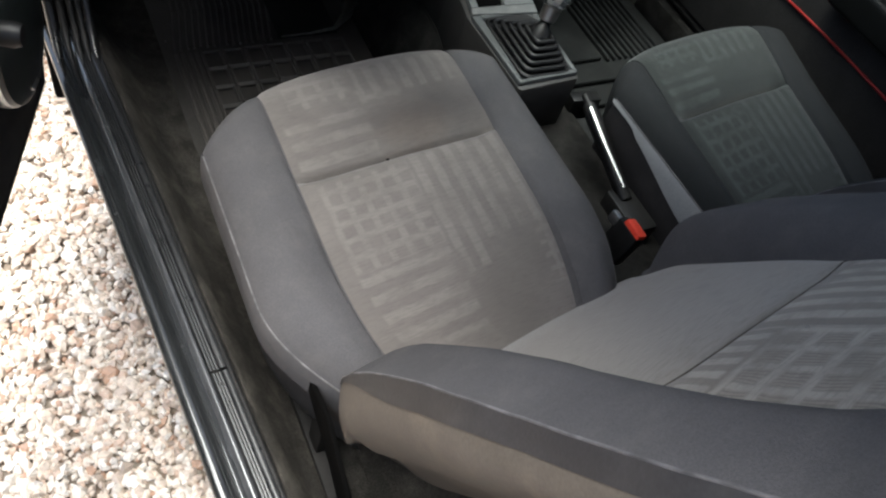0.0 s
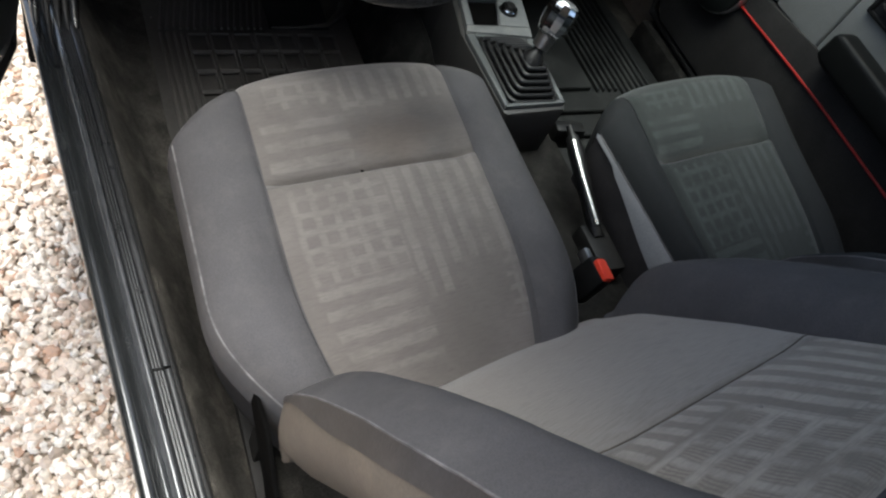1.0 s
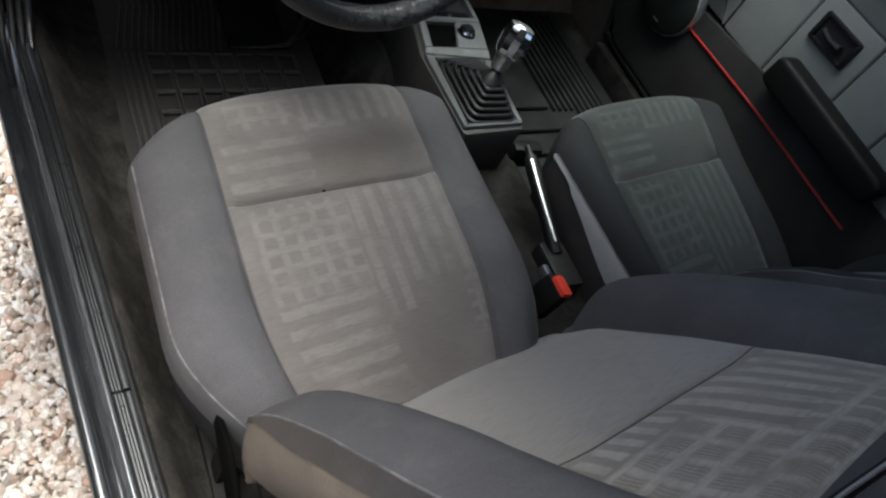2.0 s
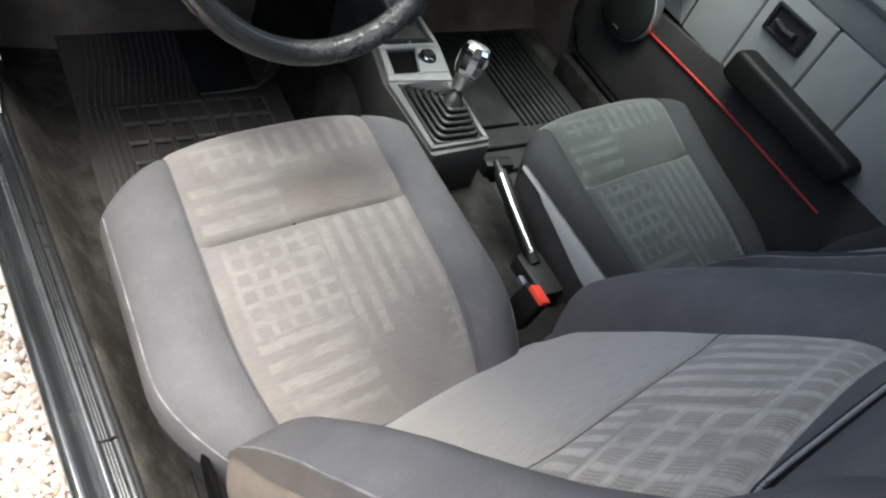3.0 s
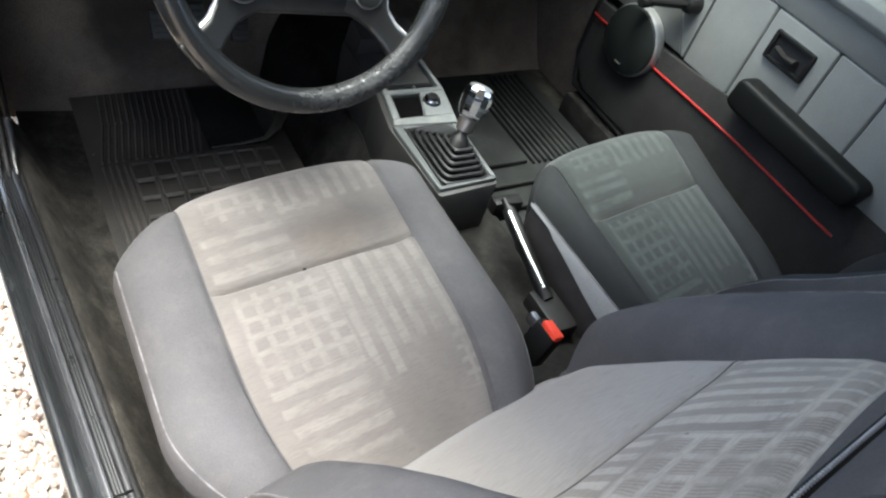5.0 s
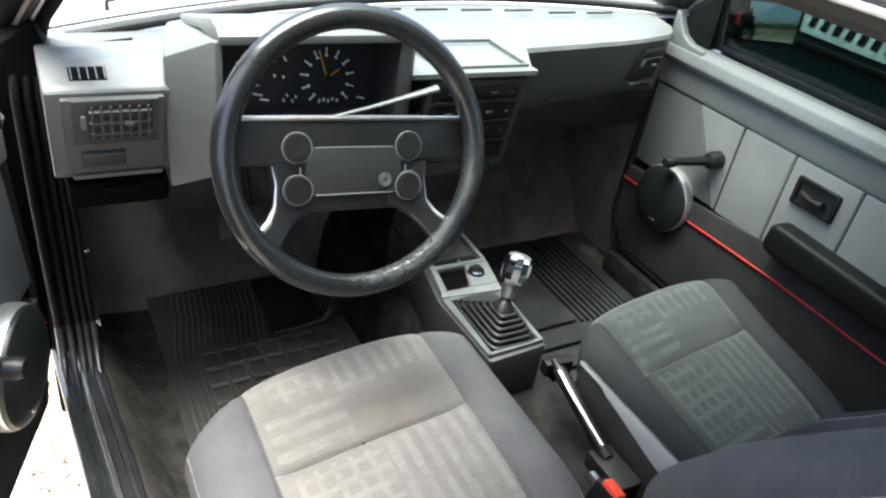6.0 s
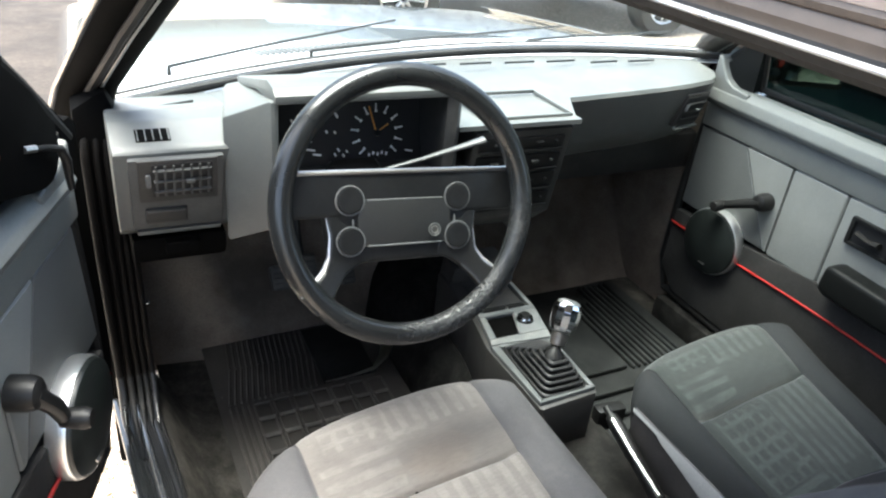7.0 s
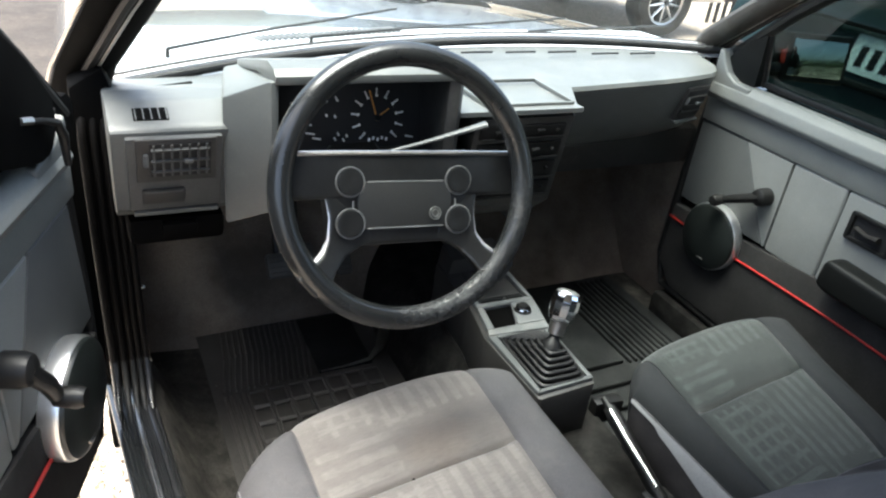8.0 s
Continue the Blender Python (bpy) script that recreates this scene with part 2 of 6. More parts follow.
VENT_SLAT = material("mid_grey_vent_plastic", (0.06, 0.062, 0.061), 0.5)
LINE_GREY = material("dark_grey_moulding", (0.11, 0.112, 0.112), 0.4)
GAUGE = material("matt_black_gauge_face", (0.008, 0.008, 0.009), 0.6, bump=0)
MARK = material("white_gauge_print", (0.85, 0.86, 0.85), 0.6, bump=0)
NEEDLE = material("orange_needle", (0.75, 0.32, 0.06), 0.5, bump=0)
CONSOLE_GREY = material("grey_console_plastic", (0.125, 0.131, 0.131), 0.48, blot=(8, 0.15), grain=(500, 0.2), bump=0.15, dust=((0.35, 0.33, 0.3), 0.25, 16))
CHROME = material("chrome", (0.8, 0.82, 0.83), 0.08, 1.0, blot=(8, 0.05), grain=(100, 0.02), bump=0)
SATIN = material("satin_metal", (0.55, 0.53, 0.51), 0.35, 1.0, blot=(8, 0.15), bump=0.05)
CARPET = material("dusty_black_carpet", (0.044, 0.041, 0.036), 0.95, blot=(24, 0.4), grain=(400, 0.7), bump=0.9, bump_scale=420, dust=((0.15, 0.135, 0.115), 0.4, 16), spec=0.1)
# dusty carpet paled well past dust, to put light into the footwell
LIT_TOE_CARPET = material("dusty_lit_toe_carpet", (0.165, 0.136, 0.111), 0.95, blot=(5, 0.45), grain=(500, 0.5), bump=0.9, bump_scale=420, dust=((0.2, 0.175, 0.145), 0.4, 9), spec=0.1)
# the same carpet darkened to paint the tunnel's shade
SHADED_CARPET = material("shaded_tunnel_carpet", (0.0185, 0.0178, 0.0168), 0.95, blot=(14, 0.5), grain=(420, 0.5), bump=0.9, bump_scale=420, dust=((0.06, 0.056, 0.05), 0.35, 34), spec=0.1)
MAT_RIB = material("dusty_raised_rubber", (0.074, 0.068, 0.061), 0.6, blot=(8, 0.3), grain=(260, 0.3), bump=0.3)
MAT_BLACK = material("black_ribbed_rubber", (0.0095, 0.0105, 0.0105), 0.62, spec=0.25, blot=(9, 0.4), grain=(260, 0.3), bump=0.4, dust=((0.05, 0.052, 0.05), 0.3, 12))
MAT_RUBBER = material("dusty_rubber_mat", (0.044, 0.040, 0.036), 0.5, blot=(6, 0.3), grain=(260, 0.3), bump=0.3, dust=((0.09, 0.085, 0.077), 0.3, 9))
PAINT = material("black_car_paint", (0.008, 0.008, 0.009), 0.25, coat=0.3, spec=0.35, blot=(3, 0.2), grain=(300, 0.1), bump=0.02, dust=((0.08, 0.075, 0.07), 0.06, 24))
RAIL_TRIM = material("taupe_roof_rail", (0.058, 0.048, 0.042), 0.42, blot=(5, 0.2), bump=0.08, spec=0.4)
GUTTER = material("dusty_gutter_paint", (0.26, 0.23, 0.22), 0.45, blot=(12, 0.2), bump=0.05)
GLOSS_CORNER = material("glossy_black_flange_paint", (0.012, 0.0115, 0.0115), 0.28, coat=0.25, spec=0.5, blot=(6, 0.2), bump=0.02)
RAIL_STEEL = material("dark_greasy_steel", (0.016, 0.015, 0.014), 0.7, 0.0, spec=0.2, blot=(12, 0.4), bump=0.1)
# pale colour puts the sky's glare on the cowl panel
COWL_PAINT = material("sky_paled_cowl_paint", (0.6, 0.63, 0.64), 0.4, 0.2, coat=0.3, blot=(4, 0.15), bump=0.05)
PILLAR_TRIM = material("brown_grey_pillar_trim", (0.05, 0.043, 0.038), 0.5, blot=(5, 0.2), bump=0.1, spec=0.3)
JAMB = material("brown_black_jamb_paint", (0.0045, 0.0038, 0.0034), 0.6, spec=0.12, blot=(5, 0.25), bump=0.03)
MATT_BLACK = material("matt_black_frame", (0.0016, 0.0015, 0.0014), 0.8, spec=0.05, bump=0.05)
CONSOLE_RIM = material("mid_grey_console_rim", (0.085, 0.09, 0.09), 0.5, blot=(8, 0.15), grain=(500, 0.2), bump=0.15)
BOOT_RUBBER = material("black_boot_rubber", (0.009, 0.009, 0.0095), 0.45, bump=0.08, dust=((0.08, 0.07, 0.06), 0.08, 30), spec=0.3)
# console sides, darkened in colour for the shadow they stand in
CONSOLE_SIDE = material("shaded_console_side", (0.042, 0.04, 0.038), 0.5, blot=(6, 0.15), bump=0.15)
LINT = material("pale_lint", (0.35, 0.33, 0.3), 0.9, bump=0)
SCUFF = material("worn_black_scuff_strip", (0.016, 0.0165, 0.0175), 0.3, 0.0, blot=(14, 0.3), grain=(200, 0.1), bump=0.03, spec=0.5, dust=((0.13, 0.13, 0.13), 0.12, 30))
SILL_PAINT = material("glossy_black_sill_paint", (0.020, 0.0215, 0.0225), 0.2, coat=0.7, spec=0.5, blot=(8, 0.3), grain=(300, 0.1), bump=0.02, dust=((0.11, 0.11, 0.11), 0.1, 26))
# glossy ridge paint, paler than the sill's to carry part of the highlight
SILL_EDGE = material("highlighted_black_ridge_paint", (0.045, 0.047, 0.05), 0.24, coat=0.8, spec=0.6, blot=(20, 0.2), grain=(260, 0.15), bump=0.02, dust=((0.2, 0.2, 0.2), 0.05, 60))
VINYL_LIGHT = material("light_grey_door_vinyl", (0.185, 0.192, 0.185), 0.55, blot=(5, 0.12), grain=(400, 0.15), bump=0.25, bump_scale=500, dust=((0.25, 0.24, 0.22), 0.2, 9))
VINYL_MID = material("grey_door_top_vinyl", (0.128, 0.134, 0.128), 0.5, blot=(5, 0.12), grain=(400, 0.15), bump=0.25, bump_scale=500)
DOOR_CARPET = material("dark_grey_door_carpet", (0.034, 0.033, 0.032), 0.95, blot=(6, 0.25), grain=(600, 0.4), bump=0.6, bump_scale=500, spec=0.1)
RED = material("red_piping", (0.31, 0.016, 0.013), 0.4, blot=(10, 0.15), bump=0.05)
RED_PLASTIC = material("red_plastic", (0.75, 0.06, 0.03), 0.35, blot=(10, 0.1), bump=0.05)
RIM_METAL = material("brushed_silver_rim", (0.78, 0.79, 0.79), 0.3, 0.9, blot=(8, 0.08), grain=(200, 0.05), bump=0)
ARMREST = material("black_moulded_vinyl", (0.006, 0.0065, 0.0062), 0.5, bump=0.2, bump_scale=500, spec=0.15)
VINYL_DARK = material("dark_grey_door_vinyl", (0.085, 0.089, 0.087), 0.55, blot=(5, 0.12), grain=(400, 0.15), bump=0.25, bump_scale=500)
GRILLE_CLOTH = material("black_speaker_mesh", (0.011, 0.0135, 0.0128), 0.32, bump=0.15, bump_scale=1200, grain=(900, 0.3))
HEADLINER = material("grey_headliner", (0.3, 0.295, 0.28), 0.9, bump=0.3)
TINTED_GLASS = glass_material("smoked_side_glass", (0.24, 0.3, 0.285), 0.05)
HAZY_GLASS = glass_material("dusty_windscreen_glass", (0.88, 0.93, 0.92), 0.12, 0.12)
# lighter than the body paint, to stand for sky reflected in the bonnet
BONNET_PAINT = material("sky_paled_bonnet_paint", (0.2, 0.225, 0.24), 0.18, 0.6, coat=1.0, blot=(2, 0.1), grain=(300, 0.05), bump=0.02, dust=((0.4, 0.42, 0.42), 0.15, 12))
MIRROR = material("mirror_silver", (0.6, 0.66, 0.62), 0.03, 1.0, blot=(5, 0.02), grain=(50, 0.01), bump=0)


# ---- shape helpers ----
def thing(name, label, category, group="", kind="", at=(0, 0, 0)):
    ob = new(name)
    ob.matrix_basis = pose(*at) if len(at) == 3 else at
    return tagged(ob, label, category, group, kind)


def part(name, bm, mat, parent=None, label="", smooth=35):
    """Link a bmesh as one mesh object, under a thing or a part."""
    bmesh.ops.recalc_face_normals(bm, faces=bm.faces)
    me = bpy.data.meshes.new(name)
    bm.to_mesh(me)
    bm.free()
    me.materials.append(mat)
    if smooth:
        me.polygons.foreach_set("use_smooth", [True] * len(me.polygons))
        me.set_sharp_from_angle(angle=radians(smooth))
    ob = new(name, me)
    ob.parent = parent
    return tagged(ob, label)


def box(bm, c, s, rot=(0, 0, 0), bevel=0.0, seg=2):
    """A block with centre c and full sizes s, turned by rot degrees, its edges rounded."""
    m = pose(*c, *rot) @ Matrix.Diagonal((*s, 1))
    vs = bmesh.ops.create_cube(bm, size=1, matrix=m)["verts"]
    if bevel:
        es = list({e for v in vs for e in v.link_edges})
        bmesh.ops.bevel(bm, geom=es, offset=min(bevel, 0.45 * min(s)), segments=seg, affect="EDGES", profile=0.6)
    return bm


def prism(bm, poly, axis, a, b, bevel=0.0, seg=2, shear=0.0):
    """A polygon of (p, q) drawn out along an axis from a to b. Axis x: (y, z); y: (x, z); z: (x, y)."""
    def put(p, q, r):
        return {"x": (r, p, q), "y": (p + shear * r, r, q), "z": (p, q, r)}[axis]
    ends = [[bm.verts.new(put(p, q, r)) for p, q in poly] for r in (a, b)]
    n = len(poly)
    fs = [bm.faces.new(ends[0]), bm.faces.new(ends[1][::-1])]
    for i in range(n):
        fs.append(bm.faces.new((ends[0][i], ends[1][i], ends[1][(i + 1) % n], ends[0][(i + 1) % n])))
    bmesh.ops.recalc_face_normals(bm, faces=fs)
    if bevel:
        bmesh.ops.bevel(bm, geom=list({e for f in fs for e in f.edges}), offset=bevel, segments=seg, affect="EDGES", profile=0.6)
    return bm


def tube(bm, pts, r, n=10, closed=False, flat=1.0):
    """A rod of radius r (a number or one for each point) along points."""
    pts = [Vector(p) for p in pts]
    rs = [r] * len(pts) if isinstance(r, (int, float)) else r
    rings, up = [], None
    for i, p in enumerate(pts):
        a = pts[i - 1] if (i or closed) else p
        b = pts[(i + 1) % len(pts)] if (i + 1 < len(pts) or closed) else p
        t = (b - a).normalized()
        if up is None:
            up = t.orthogonal().normalized() if abs(t.z) > 0.9 else Vector((0, 0, 1))
        s = t.cross(up).normalized()
        up = s.cross(t).normalized()
        rings.append([bm.verts.new(p + rs[i] * (math.cos(q) * s + flat * math.sin(q) * up)) for q in (2 * math.pi * j / n for j in range(n))])
    for i in range(len(rings) - (0 if closed else 1)):
        A, B = rings[i], rings[(i + 1) % len(rings)]
        for j in range(n):
            bm.faces.new((A[j], A[(j + 1) % n], B[(j + 1) % n], B[j]))
    if not closed:
        bm.faces.new(rings[0][::-1])
        bm.faces.new(rings[-1])
    return bm


def lathe(bm, prof, m, n=32):
    """A profile of (radius, height) turned round the z axis of the pose m."""
    rings = []
    for r, h in prof:
        if r < 1e-6:
            rings.append([bm.verts.new(m @ Vector((0, 0, h)))])
        else:
            rings.append([bm.verts.new(m @ Vector((r * math.cos(2 * math.pi * j / n), r * math.sin(2 * math.pi * j / n), h))) for j in range(n)])
    for A, B in zip(rings, rings[1:]):
        for j in range(n):
            q = [A[j % len(A)], A[(j + 1) % len(A)], B[(j + 1) % len(B)], B[j % len(B)]]
            q = list(dict.fromkeys(q))
            if len(q) > 2:
                bm.faces.new(q)
    return bm


def sheet(bm, f, us, vs, uvf=None):
    """A surface f(u, v) over the values us and vs, with an optional map uvf(u, v) in metres."""
    g = [[bm.verts.new(f(u, v)) for u in us] for v in vs]
    lay = bm.loops.layers.uv.verify() if uvf else None
    for j in range(len(vs) - 1):
        for i in range(len(us) - 1):
            fc = bm.faces.new((g[j][i], g[j][i + 1], g[j + 1][i + 1], g[j + 1][i]))
            if uvf:
                for l, (a, b) in zip(fc.loops, ((i, j), (i + 1, j), (i + 1, j + 1), (i, j + 1))):
                    l[lay].uv = uvf(us[a], vs[b])
    return bm


def steps(a, b, n):
    return [a + (b - a) * i / n for i in range(n + 1)]


def slab(bm, corners, thick):
    """A plate between corners given in order, thick along its normal."""
    c = [Vector(p) for p in corners]
    nrm = (c[1] - c[0]).cross(c[2] - c[0]).normalized() * thick
    A, B = [bm.verts.new(p) for p in c], [bm.verts.new(p + nrm) for p in c]
    bm.faces.new(A)
    bm.faces.new(B[::-1])
    for i in range(len(c)):
        j = (i + 1) % len(c)
        bm.faces.new((A[i], B[i], B[j], A[j]))
    return bm


def bm_new():
    return bmesh.new()


# ---- ground ----
def ground_sheet():
    bm = bm_new()
    xs = [-400, -60, -12, -4, -2, 0, 2, 4, 12, 60, 400]
    sheet(bm, lambda u, v: (u, v, 0.0), xs, xs)
    return tagged(part("ground", bm, GROUND), "pale gravel yard of crushed stone", "ground", kind="structure")


ground_sheet()
bm = bm_new()
sheet(bm, lambda u, v: (u, v, 0.004 + 0.03 * math.sin(3 * u) ** 2 * math.sin(2.3 * v) ** 2), steps(-5.0, -0.68, 24), steps(3.0, 9.0, 24))
tagged(part("earth_bed", bm, EARTH), "bare brown earth ahead of the car", "earth", kind="structure")


def gravel_heap():
    """Loose stones lying close beside the open door, one mesh."""
    rng = np.random.default_rng(7)
    bm = bm_new()
    bmesh.ops.create_icosphere(bm, subdivisions=1, radius=1)
    base = np.array([v.co[:] for v in bm.verts])
    tris = np.array([[v.index for v in f.verts] for f in bm.faces])
    bm.free()
    n = 46000
    x, y = rng.uniform(-1.6, -0.64, n), rng.uniform(-0.9, 1.6, n)
    size = rng.uniform(0.0042, 0.0092, n) * np.where(rng.random(n) < 0.08, 1.5, 1)
    pts = base[None] * (1 + 0.3 * rng.standard_normal((n, len(base), 1)) * 0.6)
    pts = pts * (size[:, None] * rng.uniform(0.5, 1.45, (n, 3)))[:, None, :]
    q = rng.standard_normal((n, 4))
    q /= np.linalg.norm(q, axis=1)[:, None]
    w, a, b, c = q.T
    R = np.stack([1 - 2 * (b * b + c * c), 2 * (a * b - c * w), 2 * (a * c + b * w), 2 * (a * b + c * w), 1 - 2 * (a * a + c * c), 2 * (b * c - a * w),
                  2 * (a * c - b * w), 2 * (b * c + a * w), 1 - 2 * (a * a + b * b)], 1).reshape(n, 3, 3)
    pts = np.einsum("nij,nkj->nki", R, pts)
    pts += np.stack([x, y, rng.uniform(0.002, 0.014, n)], 1)[:, None, :]
    faces = (tris[None] + (np.arange(n) * len(base))[:, None, None]).reshape(-1, 3)
    me = bpy.data.meshes.new("gravel")
    me.from_pydata(pts.reshape(-1, 3).tolist(), [], faces.tolist())
    me.materials.append(GRAVEL)
    return tagged(new("gravel", me), "loose pale crushed stones on the yard", "gravel", kind="stuff")


gravel_heap()


# ---- car shell ----
def sx(y):
    return -0.075 * (y + 0.06)


def along_sill(prof, a, b):
    """A profile of the sill drawn out along it; the sill runs outwards a little towards the front."""
    return prism(bm_new(), [(p - 0.0045, q) for p, q in prof], "y", a, b, shear=-0.075)


SILL = [(-0.655, 0.18), (-0.695, 0.30), (-0.719, 0.340), (-0.7235, 0.348), (-0.7242, 0.3525), (-0.7220, 0.3560), (-0.7180, 0.3578), (-0.7130, 0.3582), (-0.7085, 0.3570), (-0.7050, 0.3540),
        (-0.7020, 0.3495), (-0.6990, 0.3470), (-0.6965, 0.3480), (-0.680, 0.350), (-0.657, 0.350), (-0.6545, 0.34), (-0.65, 0.2)]
sill = tagged(part("door_sill", along_sill(SILL, -1.25, 0.36), SILL_PAINT, smooth=60), "glossy black painted door sill under the opening", "sill", kind="structure")
RIDGE = [(-0.6965, 0.346), (-0.6945, 0.3525), (-0.6915, 0.3590), (-0.6885, 0.3622), (-0.6855, 0.3632), (-0.6825, 0.3622), (-0.6812, 0.3585), (-0.681, 0.346)]
part("raised_ridge", along_sill(RIDGE, -1.25, 0.30), SILL_EDGE, sill, "shiny ridge, its highlight partly paled into the paint", smooth=60)
for a, b, d in ((-1.25, -0.3365, 0.0012), (-0.3325, 0.30, 0.0)):
    prof = [(-0.6812, 0.348), (-0.6812, 0.3600)]
    for i in range(3):
        x0 = -0.6800 + d + 0.0036 * i
        prof += [(x0, 0.3632), (x0 + 0.0013, 0.3634), (x0 + 0.0019, 0.3600), (x0 + 0.0028, 0.3600)]
    prof += [(-0.6690 + d, 0.3628), (-0.6670 + d, 0.3640), (-0.6635, 0.3644), (-0.6605, 0.3636), (-0.6592, 0.3605), (-0.659, 0.348)]
    part("scuff_strip", along_sill(prof, a, b), SCUFF, sill, "worn black ribbed scuff strip", smooth=25)
bm = bm_new()
tube(bm, [(-0.6565 + sx(y), y, 0.3575) for y in steps(-1.25, 0.36, 8)], 0.0042, 8)
part("edge_seal", bm, BLACK_RUBBER, sill)

bm = bm_new()
sheet(bm, lambda u, v: (u, v, 0.2 + 0.006 * math.sin(9 * u + 4 * v)), steps(-0.66, 0.68, 30), steps(-1.3, 0.62, 40))
floor = tagged(part("floor", bm, CARPET), "dusty worn black carpet on the car floor", "floor", kind="structure")
part("carpet_edge", along_sill([(-0.652, 0.353), (-0.646, 0.350), (-0.622, 0.30), (-0.590, 0.24), (-0.555, 0.216), (-0.52, 0.210), (-0.52, 0.19), (-0.652, 0.19)], -1.25, 0.42), CARPET, floor, "carpet turned up against the sill", smooth=60)
bm = bm_new()
sheet(bm, lambda u, v: (u, 0.60 + 0.25 * v, 0.195 + 0.42 * v ** 1.3), steps(-0.72, 0.72, 6), steps(0, 1, 10))
slab(bm, [(-0.74, 0.86, 0.55), (0.74, 0.86, 0.55), (0.74, 0.80, 0.855), (-0.74, 0.80, 0.855)], 0.02)
tagged(part("firewall", bm, LIT_TOE_CARPET), "dark carpeted toe board and firewall, paled for footwell light", "wall", kind="structure")
bm = bm_new()
TUN = [(-0.17, 0.19), (-0.12, 0.30), (-0.085, 0.345), (0.0, 0.355), (0.085, 0.345), (0.12, 0.30), (0.17, 0.19)]
prism(bm, TUN, "y", -1.3, 0.8, bevel=0.012)
tagged(part("transmission_tunnel", bm, SHADED_CARPET), "dusty black carpet over the transmission tunnel, shade in its colour", "tunnel", kind="structure")
for side, nm in ((-1, "wall_left"), (1, "wall_right")):
    bm = bm_new()
    box(bm, (side * 0.70, 0.66, 0.5), (0.05, 0.52 if side > 0 else 0.42, 0.62), bevel=0.01)
    tagged(part(nm, bm, LIT_TOE_CARPET), "dusty carpeted kick panel, paled for the light in the footwell", "wall", kind="structure")
bm = bm_new()
box(bm, (0.64, -0.55, 0.235), (0.06, 1.95, 0.07), bevel=0.012)
tagged(part("sill_right", bm, SHADED_CARPET), "black carpeted sill inside the passenger door", "sill", kind="structure")

# rear of the cabin, roof and pillars
bm = bm_new()
for s in (-1, 1):
    box(bm, (s * 0.71, -1.55, 0.62), (0.05, 1.1, 0.75), bevel=0.01)
box(bm, (0, -2.1, 0.6), (1.45, 0.06, 0.8), bevel=0.01)
box(bm, (0, -1.7, 0.15), (1.45, 0.9, 0.1), bevel=0.01)
# rear pillars, unseen, added with the side panes to hold back light
for y0 in (-1.0, -2.05):
    for s in (-1, 1):
        prism(bm, [(y0 - 0.06, 0.95), (y0 - 0.02, 1.31), (y0 + 0.06, 1.31), (y0 + 0.04, 0.95)], "x", s * 0.62 - 0.03, s * 0.62 + 0.03, bevel=0.008)
tagged(part("wall_rear", bm, CARPET), "plain dark trim round the rear of the cabin", "wall", kind="structure")
bm = bm_new()
box(bm, (0, -0.95, 1.32), (1.06, 1.7, 0.03), bevel=0.012)
tagged(part("ceiling", bm, HEADLINER), "grey headliner under the roof", "ceiling", kind="structure")


